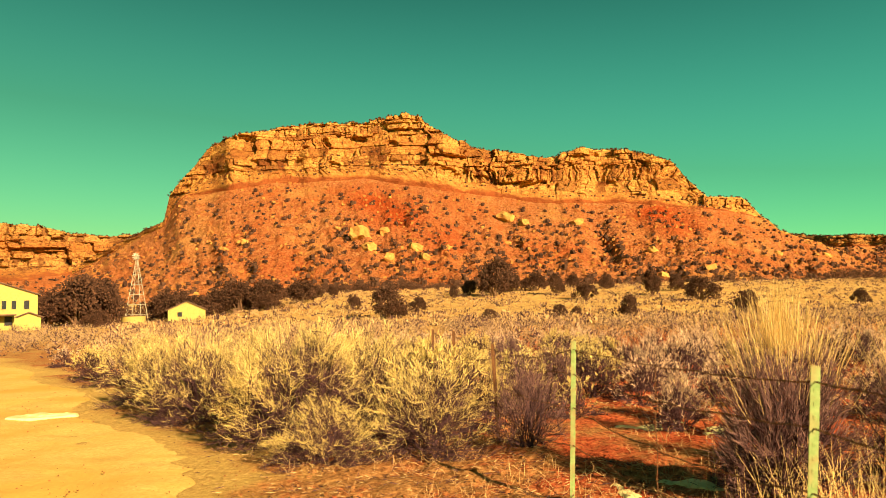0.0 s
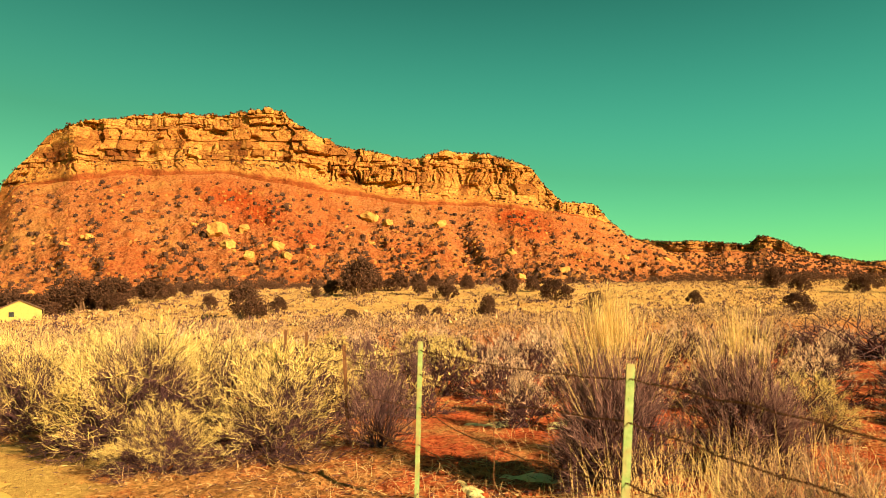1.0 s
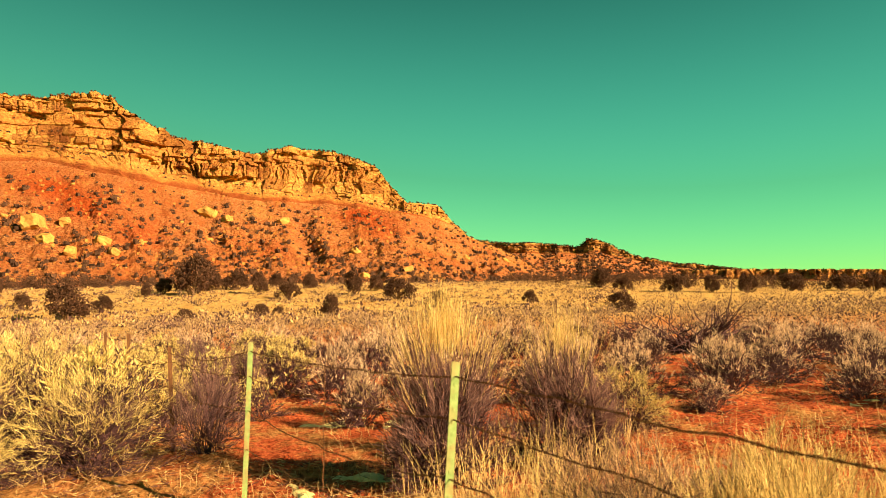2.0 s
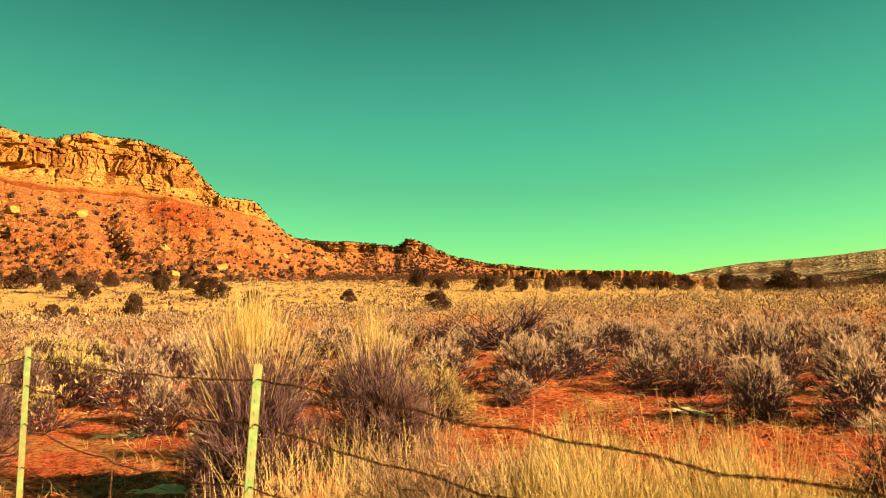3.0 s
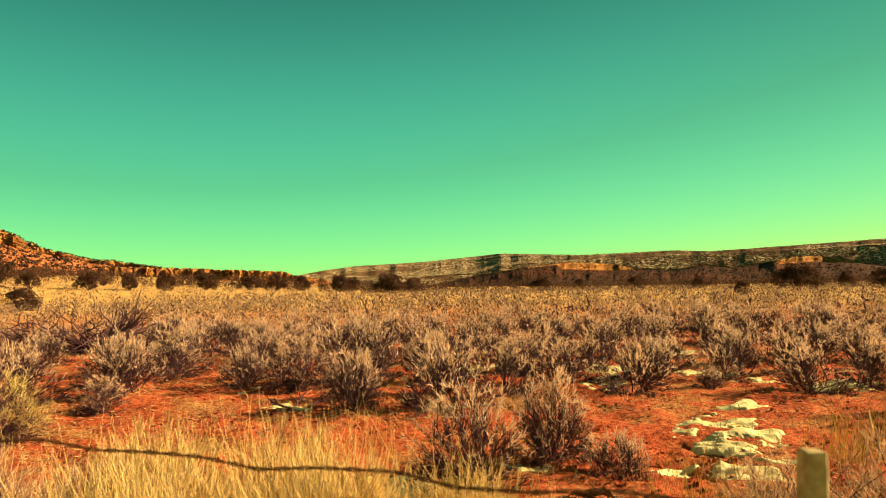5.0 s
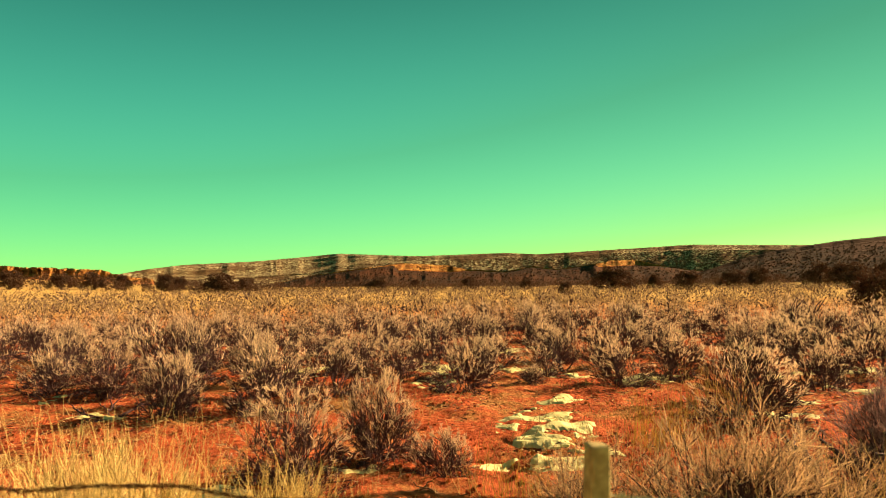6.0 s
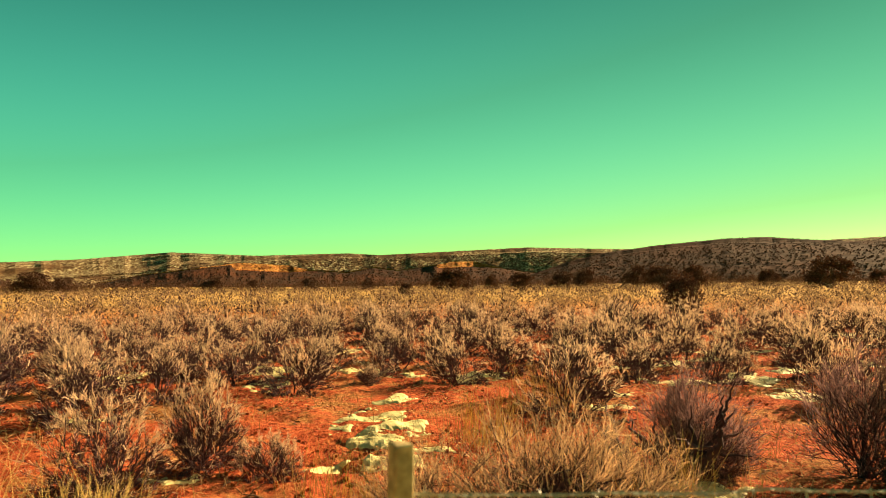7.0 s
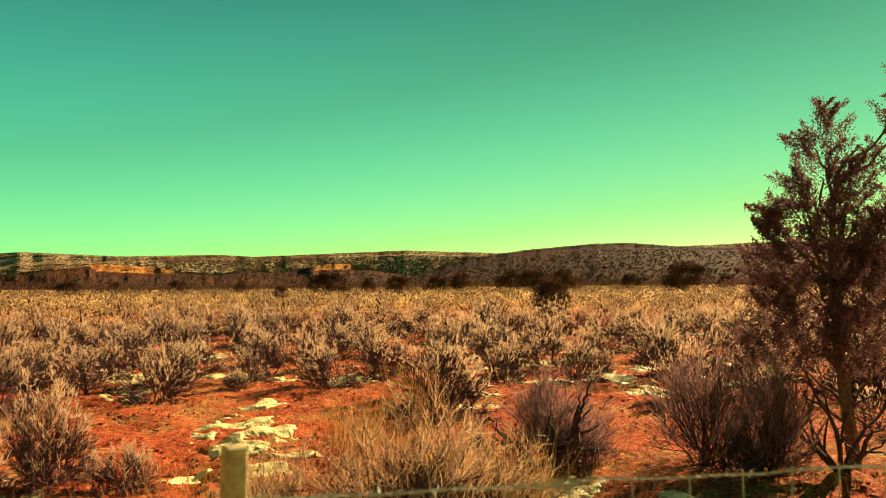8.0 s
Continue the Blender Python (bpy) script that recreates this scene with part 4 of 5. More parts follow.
def round_juniper(seed, clumps=36, leaves=130, leaf=0.055):
    """A dense spreading juniper one metre high: a short forked trunk under a lumpy crown that reaches nearly to the ground."""
    g = np.random.default_rng(seed)
    ob = thing("juniper", "dark rounded juniper on the dry flat", "tree", "junipers on the flat")
    ph = g.uniform(0, 2 * np.pi, clumps)
    u = g.uniform(0.0, 1.0, clumps)
    lobe = 1 + 0.28 * np.sin(2 * ph + seed) + 0.2 * np.sin(3 * ph + 2 * seed)
    rr = 0.46 * np.sqrt(1 - 0.8 * u ** 1.6) * lobe * g.uniform(0.35, 1.0, clumps) ** 0.5
    c = np.stack([rr * np.cos(ph), rr * np.sin(ph), 0.12 + 0.74 * u * (1 - 0.25 * rr)], 1)
    t = np.linspace(0, 1, 4)[None, :, None]
    ends = c[::4]
    foot = np.stack([g.normal(0, 0.03, len(ends)), g.normal(0, 0.03, len(ends)), np.full(len(ends), -0.04)], 1)
    limbs = foot[:, None] * (1 - t) + ends[:, None] * t + g.normal(0, 0.012, (len(ends), 4, 3))
    mesh_part("trunk", tubes(limbs, np.linspace(0.03, 0.006, 4)[None] * g.uniform(0.7, 1.2, len(ends))[:, None], 5), M_BARK, ob)
    n = clumps * leaves
    own = np.repeat(np.arange(clumps), leaves)
    e = unit(g.normal(size=(n, 3)))
    p = c[own] + e * (np.repeat(g.uniform(0.09, 0.2, clumps), leaves) * g.uniform(0.15, 1.0, n) ** 0.45)[:, None]
    p[:, 2] = np.maximum(p[:, 2], 0.02)
    way = unit(e * 0.5 + g.normal(size=(n, 3)) * 0.7 + np.array([0, 0, 0.5]))
    mesh_part("crown", diamonds(p, way, leaf * g.uniform(0.6, 1.4, n), np.full(n, leaf * 0.36), g), M_JUNIPER, ob, "dark olive-brown juniper foliage")
    return ob


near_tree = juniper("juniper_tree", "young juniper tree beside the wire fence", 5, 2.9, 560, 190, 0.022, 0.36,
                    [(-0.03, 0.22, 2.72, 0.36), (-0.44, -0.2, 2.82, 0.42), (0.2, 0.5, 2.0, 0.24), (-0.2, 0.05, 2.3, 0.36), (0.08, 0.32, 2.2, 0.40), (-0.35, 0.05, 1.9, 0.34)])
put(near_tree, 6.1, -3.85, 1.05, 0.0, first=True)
jun = [round_juniper(30 + i) for i in range(5)]
for i, (x, y, h) in enumerate([(10.8, 148, 8.0), (21, 165, 4.5), (23.4, 149, 4.6), (26.2, 133, 3.4), (37, 165, 3.4), (40.5, 141, 5.0), (43.5, 123, 4.2), (21.8, 85, 2.7),
                               (16.2, 88, 1.5), (14.6, 90, 1.7), (2.5, 146, 2.7), (-3.5, 113, 2.5), (-7.1, 98, 4.6), (-14, 118, 2.9), (36.5, 88, 2.9), (-24.5, 166, 2.6),
                               (-28.2, 166, 3.0), (4.3, 64, 1.5), (58.2, 102, 2.4), (15, 160, 6.0), (6, 155, 3.2), (31, 172, 3.6), (48, 150, 3.6)]):
    plant(jun[i % 5], x, y, h, 1.0 + 0.25 * math.sin(i * 2.3), i * 1.9)
for i, (x, y, h) in enumerate([(103, 146, 5), (43, 58, 2.0), (107, 125, 4), (115, 123, 4), (119, 117, 4.4), (134, 119, 4.2), (146, 116, 4), (154, 114, 4.4), (162, 112, 4),
                               (166, 103, 4.6), (176, 105, 4.2), (163, 86, 5.2), (180, 89, 4), (196, 95, 4), (98, 131, 3.6)]):
    plant(jun[(i + 1) % 4], x, y, h, 1.15 + 0.25 * math.sin(i * 1.3), i * 2.9)
for i, (x, y, h) in enumerate([(97, 3, 1.8), (130, -4, 4.6), (140, -7, 3.6), (170, -15, 3.6), (133, -17, 3.4), (155, -29, 4.0), (148, -32, 4.2), (136, -39, 4.6), (128, -41, 4.2), (145, -53, 4.6),
                               (137, -50, 4.4), (151, -71, 3.6), (110, -61, 5.0), (136, -85, 3.4), (152, -103, 3.6), (190, 55, 4), (190, 30, 3.4), (188, 15, 3.2), (186, 44, 3)]):
    plant(jun[(i + 2) % 4], x, y, h, 1.2 + 0.25 * math.sin(i * 1.7), i * 0.9)


plant(jun[2], 29.6, -9.6, 1.75, 0.78, 0.6)


def tree_belt():
    """The unbroken dark belt of junipers along the far side of the flat."""
    g = np.random.default_rng(23)
    a = np.radians(np.concatenate([g.uniform(-26, 30, 170), g.uniform(-26, 0, 160), g.uniform(28, 134, 560)]))
    deg = np.degrees(a)
    r = np.where(deg < 28, g.uniform(188, 212, len(a)), g.uniform(185, 235, len(a)))
    r = np.where(deg < -15, g.uniform(150, 200, len(a)), r)
    x, y = 0.6 + r * np.sin(a), 0.6 + r * np.cos(a)
    s = g.uniform(1.9, 4.0, len(a)) * np.where((deg > -2) & (deg < 28), 0.65, 1.0)
    vf = dome_cloud(x, y, ground_z(x, y, False) + 0.25 * s, s, 190, 29, 0.085, 0.036, 0.3, -0.6)
    tagged(mesh_part("juniper_belt", vf, M_JUNIPER), "distant belt of dark junipers below the slopes", "junipers", kind="stuff")


tree_belt()


def slope_brush():
    g = np.random.default_rng(41)
    px, py, pz, ps = [], [], [], []
    for key, count, small, big in (("mesa", 2500, 0.75, 2.3), ("west", 1700, 1.0, 2.8), ("knob", 3800, 1.1, 3.2), ("band", 150, 1.2, 2.2), ("outcrop", 1600, 0.8, 1.9), ("hill", 5200, 0.8, 1.7), ("far", 5200, 1.1, 2.6)):
        _, (tx, ty, tz), rim, ledge = R_[key]
        i = (tx.shape[0] * g.uniform(0.02, 0.97, count) ** (1.7 if key == "mesa" else 1.25)).astype(int)
        j = g.integers(0, tx.shape[1], count)
        d = fbm(tx[i, j] / 30, tz[i, j] / 18, 3, 3)
        ok = d > -0.45
        px.append(tx[i, j][ok]), py.append(ty[i, j][ok]), pz.append(tz[i, j][ok])
        ps.append(g.uniform(0, 1, ok.sum()) ** 1.6 * (big - small) + small)
        for line, m in ((rim, count // (12 if key in ("hill", "far") else 7)), (ledge, count // 6)):
            j = g.integers(0, len(line[0]), m)
            px.append(line[0][j]), py.append(line[1][j]), pz.append(line[2][j])
            ps.append(g.uniform(0.3, 0.6, m) * big * 0.75)
    x, y, z, s = (np.concatenate(v) for v in (px, py, pz, ps))
    turn = g.uniform(-0.0014, 0.0014, len(x))
    x, y = x + y * turn, y - x * turn
    far = np.hypot(x, y) > 400
    for pick, count in ((~far, 42), (far, 8)):
        masses = []
        for lobe in range(2 if count == 42 else 1):
            n = int(pick.sum())
            off = g.uniform(-0.16, 0.16, (n, 3)) * (lobe + 0.3)
            sz = s[pick] * (0.36 - 0.06 * lobe)
            spin = g.uniform(0, 6.28, n)[:, None]
            c8 = np.array([[p, q, w] for p in (-1, 1) for q in (-1, 1) for w in (-1, 1)], float)[None] * g.uniform(0.5, 1.0, (n, 8, 3))
            c8 = np.stack([c8[..., 0] * np.cos(spin) - c8[..., 1] * np.sin(spin), c8[..., 0] * np.sin(spin) + c8[..., 1] * np.cos(spin), c8[..., 2] * 0.9], -1)
            v = np.stack([x[pick], y[pick], z[pick] + 0.28 * s[pick]], 1)[:, None] + off[:, None] * s[pick][:, None, None] + c8 * sz[:, None, None]
            quad = np.array([[0, 1, 3, 2], [4, 6, 7, 5], [0, 4, 5, 1], [2, 3, 7, 6], [0, 2, 6, 4], [1, 5, 7, 3]])
            masses.append((v.reshape(-1, 3), (np.arange(n)[:, None, None] * 8 + quad[None]).reshape(-1, 4)))
        vf = dome_cloud(x[pick], y[pick], z[pick] + 0.22 * s[pick], s[pick], count * 2 // 3, 43, 0.2 if count == 42 else 0.4, 0.075 if count == 42 else 0.2, 0.6, -0.25)
        vf = join(vf, *masses)
        tagged(mesh_part("slope_junipers", vf, M_JUNIPER), "scattered dark junipers dotting the slopes", "junipers", kind="stuff")


slope_brush()


# ---- rocks ----
def rock_mesh(seed, cuts=3):
    bm = bmesh.new()
    bmesh.ops.create_cube(bm, size=1)
    bmesh.ops.subdivide_edges(bm, edges=bm.edges[:], cuts=cuts, use_grid_fill=True)
    for v in bm.verts:
        q = v.co.normalized() * 0.62
        v.co = v.co.lerp(q, 0.45) + 0.16 * Vector(noise.noise_vector(v.co * 2.1 + Vector((seed * 7.3, 0, 0)))) 
    me = bpy.data.meshes.new("boulder")
    bm.to_mesh(me)
    bm.free()
    me.materials.append(M_BOULDER)
    return me


rock_shapes = [rock_mesh(i) for i in range(4)]
g = np.random.default_rng(51)
_, (tx, ty, tz), _, _ = R_["mesa"]
slope_az, slope_el = np.degrees(np.arctan2(tx - 0.6, ty - 0.6)), np.degrees(np.arctan2(tz - 1.45, np.hypot(tx - 0.6, ty - 0.6)))
FALLEN = [(-6.5, 5.9, 5.6), (-4.5, 6.15, 3.4), (5.1, 6.9, 4.8), (10.6, 6.4, 3.2), (-5.8, 4.9, 3.6), (-2.1, 4.8, 3.4), (24.8, 3.3, 2.6), (16.1, 4.0, 2.4), (-4.2, 4.0, 3.0), (6.4, 6.5, 3.0)]
for i in range(44):
    a, b = int(tx.shape[0] * g.uniform(0.12, 0.9)), int(tx.shape[1] * g.uniform(0.12, 0.9))
    s = 0.9 + 2.2 * g.uniform() ** 3
    if i < len(FALLEN):
        a, b = np.unravel_index(np.argmin((slope_az - FALLEN[i][0]) ** 2 + (slope_el - FALLEN[i][1]) ** 2), tx.shape)
        s = FALLEN[i][2]
    ob = new("boulder", rock_shapes[i % 4])
    ob.matrix_world = Matrix.Translation((tx[a, b], ty[a, b], tz[a, b] + 0.15 * s)) @ Euler((g.uniform(-0.5, 0.5), g.uniform(-0.5, 0.5), g.uniform(0, 6))).to_matrix().to_4x4() @ Matrix.Diagonal((s * 1.3, s, s * 0.8, 1))
    tagged(ob, "pale yellow sandstone boulder fallen on red talus", "boulder", "boulders on the talus")


def rubble():
    g = np.random.default_rng(53)
    n = 7000
    i, j = (tx.shape[0] * g.uniform(0.05, 1, n) ** 0.7 * 0.999).astype(int), g.integers(20, tx.shape[1] - 20, n)
    c = np.stack([tx[i, j] + g.uniform(-1, 1, n), ty[i, j], tz[i, j] + 0.1], 1)
    s = 0.12 + 0.55 * g.uniform(0, 1, n) ** 5
    corner = np.array([[x, y, z] for x in (-1, 1) for y in (-1, 1) for z in (-1, 1)], float)
    v = c[:, None] + corner[None] * (s[:, None, None] * g.uniform(0.35, 1.0, (n, 8, 3)))
    quad = np.array([[0, 1, 3, 2], [4, 6, 7, 5], [0, 4, 5, 1], [2, 3, 7, 6], [0, 2, 6, 4], [1, 5, 7, 3]])
    f = (np.arange(n)[:, None, None] * 8 + quad[None]).reshape(-1, 4)
    tagged(mesh_part("rubble", (v.reshape(-1, 3), f), M_ROCK), "loose sandstone rubble strewn over the talus", "rubble", kind="stuff")


rubble()


# ---- dead wood ----
def snag(name, label, x, y, seed, h, spread, limbs, thick, material=None, flat=0.0):
    g = np.random.default_rng(seed)
    ob = thing(name, label, "dead wood", m=Matrix.Translation((x, y, float(ground_z(x, y)) - 0.03)))
    for k in range(limbs):
        ph, up = g.uniform(0, 6.28), g.uniform(0.45, 1.0)
        end = np.array([math.cos(ph) * spread * g.uniform(0.3, 1), math.sin(ph) * spread * g.uniform(0.3, 1), h * up * (1 - flat * g.uniform(0.2, 1))])
        t = np.linspace(0, 1, 8)[:, None]
        bow = np.array([math.cos(ph + 1), math.sin(ph + 1), 0.2]) * spread * (0.1 if flat > 0.5 else 0.25)
        path = end * t + bow * np.sin(np.pi * t) + g.normal(0, 0.02 * (h + spread), (8, 3)) * t
        paths, radii = [path], [np.linspace(1, 0.25, 8) * thick * g.uniform(0.6, 1.1)]
        for _ in range(4):
            i = g.integers(2, 7)
            d = unit(path[i] - path[i - 1] + g.normal(0, 0.5, 3) * np.linalg.norm(path[i] - path[i - 1]))
            ln = 0.32 * (h + spread) * g.uniform(0.4, 1.0)
            tt = np.linspace(0, 1, 8)[:, None]
            paths.append(path[i] + d * tt * ln + g.normal(0, 0.012 * (h + spread), (8, 3)) * tt)
            radii.append(np.linspace(0.5, 0.12, 8) * thick * 0.8)
        mesh_part("limb", tubes(np.stack(paths), np.stack(radii), 6), material or M_WOOD_AND_SHADE, ob, smooth=True)
    return ob


snag("dead_shrub", "black gnarled dead shrub limbs in shade", 6.2, -1.05, 3, 0.6, 0.6, 8, 0.045)
snag("dead_shrub", "dark gnarled shrub trunk beside the fence", 5.7, -3.4, 8, 0.8, 0.55, 6, 0.028)
snag("dead_snag", "weathered dark snag standing among sagebrush", 21.2, -4.8, 4, 1.35, 0.6, 4, 0.05)
snag("brush_heap", "heap of dark dead branches among sagebrush", 13.9, 16.0, 5, 1.35, 2.2, 60, 0.04, flat=0.85)
snag("dead_snag", "thin bare dead stalk above the brush", 19.2, 10.9, 6, 1.3, 0.5, 3, 0.03)
snag("dead_shrub", "twisted bare shrub on red soil", 9.9, 4.7, 9, 0.6, 0.4, 4, 0.02)
snag("dead_shrub", "small twisted bare shrub by old snow", 13.4, 1.0, 12, 0.55, 0.5, 6, 0.018)
snag("fallen_branch", "dark fallen branch lying on red soil", 5.9, 2.05, 10, 0.12, 0.75, 4, 0.02, M_BARK, 0.6)
snag("fallen_branch", "broken dead limb lying in shade", 8.3, 5.9, 13, 0.2, 0.6, 4, 0.025, M_WOOD_AND_SHADE, 0.5)


# ---- old snow ----
def snow_patch(x, y, a, b, seed, turn, lift=0.0):
    """A melting sheet: it dips under the soil where it has thawed away."""
    n = 48 if a > 0.5 else 32
    U, V = np.meshgrid(np.linspace(-1.25, 1.25, n), np.linspace(-1.25, 1.25, n), indexing="ij")
    px = x + U * a * math.cos(turn) - V * b * math.sin(turn)
    py = y + U * a * math.sin(turn) + V * b * math.cos(turn)
    body = 0.36 - (U ** 2 + V ** 2) * 0.8 + 2.1 * fbm(px * 4.2 + seed, py * 4.2, seed + 5, 5)
    top = 0.012 * np.tanh(body * 4) - 0.001 + 0.006 * fbm(px * 13, py * 13, seed, 3)
    z = ground_z(px, py) + np.where(U ** 2 + V ** 2 > 1.5, -0.06, top + 0.004) + lift
    keep = (top.ravel() > -0.035)
    f = grid_faces(n, n)
    f = f[keep[f].any(axis=1)]
    ids, f = np.unique(f, return_inverse=True)
    v = np.stack([px, py, z], -1).reshape(-1, 3)[ids]
    ob = mesh_part("snow_patch", (v, f.reshape(-1, 4)), M_SNOW)
    tagged(ob, "thin patch of old snow on red soil", "snow", "snow patches")


for i, (x, y, a, b) in enumerate([(2.94, 9.96, 0.5, 0.2), (3.5, 9.5, 0.28, 0.14), (1.8, 6.6, 0.45, 0.07), (2.35, 6.95, 0.28, 0.12), (8.5, 1.08, 0.8, 0.5), (7.5, 0.72, 0.45, 0.26), (7.0, 0.95, 0.42, 0.2), (7.0, 1.45, 0.22, 0.13),
                                  (13.1, 3.3, 0.9, 0.5), (13.4, 1.7, 0.9, 0.4), (12.6, 0.86, 0.6, 0.3), (12.3, -0.25, 0.55, 0.35), (11.5, 2.9, 0.6, 0.3), (15.7, -5.2, 0.9, 0.5), (5.9, -0.85, 0.7, 0.35)]):
    snow_patch(x, y, a, b, i + 1, i * 0.8)
for i, (x, y, a, b) in enumerate([(12.3, 5.4, 1.0, 0.6), (6.5, 2.55, 0.3, 0.2), (5.4, 3.3, 0.4, 0.25), (20.2, -9.6, 1.8, 0.8), (8.8, 4.1, 0.4, 0.22), (17, 2.2, 1.0, 0.5), (18, -3, 1.1, 0.6), (16.5, -8.2, 1.3, 0.6),
                                  (18.5, -11.5, 1.5, 0.8), (13, -6.6, 0.8, 0.4), (24, -14, 2.0, 0.9), (23, -2, 1.4, 0.6), (9.3, 7.4, 0.4, 0.2), (8.3, 6.2, 0.35, 0.2), (14.6, 6.6, 0.7, 0.3), (28, -20, 2.5, 1.0), (5.2, -1.7, 0.5, 0.3)]):
    snow_patch(x, y, a, b, i + 31, i * 1.1)
snow_patch(-5.75, 11.9, 0.4, 0.22, 61, 0.3, 0.05)
for i, (x, y, a, b) in enumerate([(20.4, -8.6, 1.6, 0.6), (19.5, -12.6, 1.5, 0.6), (15.4, -5.6, 0.9, 0.4), (12.6, -5.6, 0.8, 0.35), (18.2, -14.4, 1.5, 0.6), (11.9, -6.9, 0.8, 0.35), (11.5, -4.2, 0.7, 0.3), (11.0, -5.6, 0.7, 0.3), (18.9, -5.0, 1.1, 0.5), (13.4, -3.5, 0.8, 0.35), (10.4, -1.6, 0.7, 0.3), (11.2, -3.2, 0.8, 0.35), (9.3, -1.4, 0.5, 0.22), (14.0, -4.2, 0.9, 0.4), (12.8, -2.2, 0.7, 0.3), (9.9, -4.0, 0.7, 0.3), (10.2, 1.0, 0.5, 0.22)]):
    snow_patch(x, y, a, b, i + 71, 1.2 + i * 0.3)


# ---- dry grass, litter and clods ----
def blades(x, y, h, lean, width, g):
    n = len(x)
    ph = g.uniform(0, 6.28, n)
    z = ground_z(x, y) - 0.01
    root = np.stack([x, y, z], 1)
    way = np.stack([np.cos(ph) * lean, np.sin(ph) * lean, np.sqrt(np.clip(1 - lean ** 2, 0, 1))], 1)
    mid = root + way * (h * 0.55)[:, None]
    end = mid + unit(way + np.stack([np.cos(ph), np.sin(ph), -0.3 + 0 * ph], 1) * (0.5 * g.uniform(0, 1, n))[:, None]) * (h * 0.5)[:, None]
    return tubes(np.stack([root, mid, end], 1), np.stack([width, width * 0.8, width * 0.25], 1))


def grasses():
    g = np.random.default_rng(71)
    xs, ys, hs = [], [], []
    for x, y, n, spread, h in ((3.2, 3.05, 190, 0.26, 0.86), (3.6, 2.55, 210, 0.28, 0.9), (2.9, 3.25, 90, 0.22, 0.72), (3.8, 2.2, 120, 0.25, 0.7), (3.3, 3.6, 40, 0.2, 0.5), (4.6, -0.5, 120, 0.25, 0.7),
                               (5.0, 0.9, 120, 0.25, 0.6), (2.5, 4.3, 120, 0.2, 0.8), (7.6, 0.0, 90, 0.2, 0.55), (9.4, -0.7, 80, 0.2, 0.6), (4.2, 6.6, 120, 0.3, 0.6), (2.9, 6.2, 90, 0.25, 0.5)):
        n = int(n * 1.9)
        xs.append(g.normal(x, spread, n)), ys.append(g.normal(y, spread, n)), hs.append(h * g.uniform(0.3, 1.05, n))
    x, y, h = (np.concatenate(v) for v in (xs, ys, hs))
    tagged(mesh_part("dry_grass", blades(x, y, h, np.abs(g.normal(0, 0.16, len(x))), np.full(len(x), 0.0019), g), M_PLUME), "tall dry straw-coloured grass by the fence", "grass", kind="stuff")
    n = 80000
    r, a = 2.8 * (26 / 2.8) ** g.uniform(0, 1, n), np.radians(g.uniform(-36, 138, n))
    x, y = 0.6 + r * np.sin(a), 0.6 + r * np.cos(a)
    thick = vnoise(x * 0.7, y * 0.7, 97) + 0.35 * vnoise(x * 3, y * 3, 98) + 0.35 * step01((3.5 - x) / 3) + 0.16 * step01((x - 7) / 4)
    keep = ((thick > 0.60) & (road_side(x, y) < 0.05)) | ((road_side(x, y) > -0.5) & (road_side(x, y) < 0.7 * g.uniform(0, 1, n) ** 2) & (r < 14))
    x, y, r = x[keep], y[keep], r[keep]
    ph = g.uniform(0, 6.28, len(x))
    way = unit(np.stack([np.cos(ph), np.sin(ph), np.abs(g.normal(0.1, 0.25, len(x)))], 1))
    vf = diamonds(np.stack([x, y, ground_z(x, y) + 0.012], 1), way, g.uniform(0.03, 0.11, len(x)), 0.0014 + 0.0003 * r, g)
    half = len(vf[1]) * 3 // 5
    dark_v, dark_f = vf[0][half * 4:], vf[1][half:] - half * 4
    vf = (vf[0][:half * 4], vf[1][:half])
    tagged(mesh_part("twig_litter", (dark_v, dark_f), M_WOOD_AND_SHADE), "dark dead twigs strewn over the soil", "litter", kind="stuff")
    tagged(mesh_part("straw_litter", vf, M_GRASS), "fallen straw and dead twigs littering the soil", "litter", kind="stuff")
    n = 26000
    r, a = 3.2 * (24 / 3.2) ** g.uniform(0, 1, n), np.radians(g.uniform(-36, 138, n))
    x, y = 0.6 + r * np.sin(a), 0.6 + r * np.cos(a)
    keep = (vnoise(x * 1.1, y * 1.1, 77) + 0.25 * vnoise(x * 4, y * 4, 78) > 0.57) & (road_side(x, y) < -0.15)
    x, y, r = x[keep], y[keep], r[keep]
    flat = np.clip(g.normal(0.6, 0.35, len(x)), 0, 0.99)
    tagged(mesh_part("straw_tufts", blades(x, y, g.uniform(0.05, 0.18, len(x)), flat, 0.0011 + 0.0002 * r, g), M_GRASS), "short dry grass and straw on red soil", "grass", kind="stuff")


grasses()


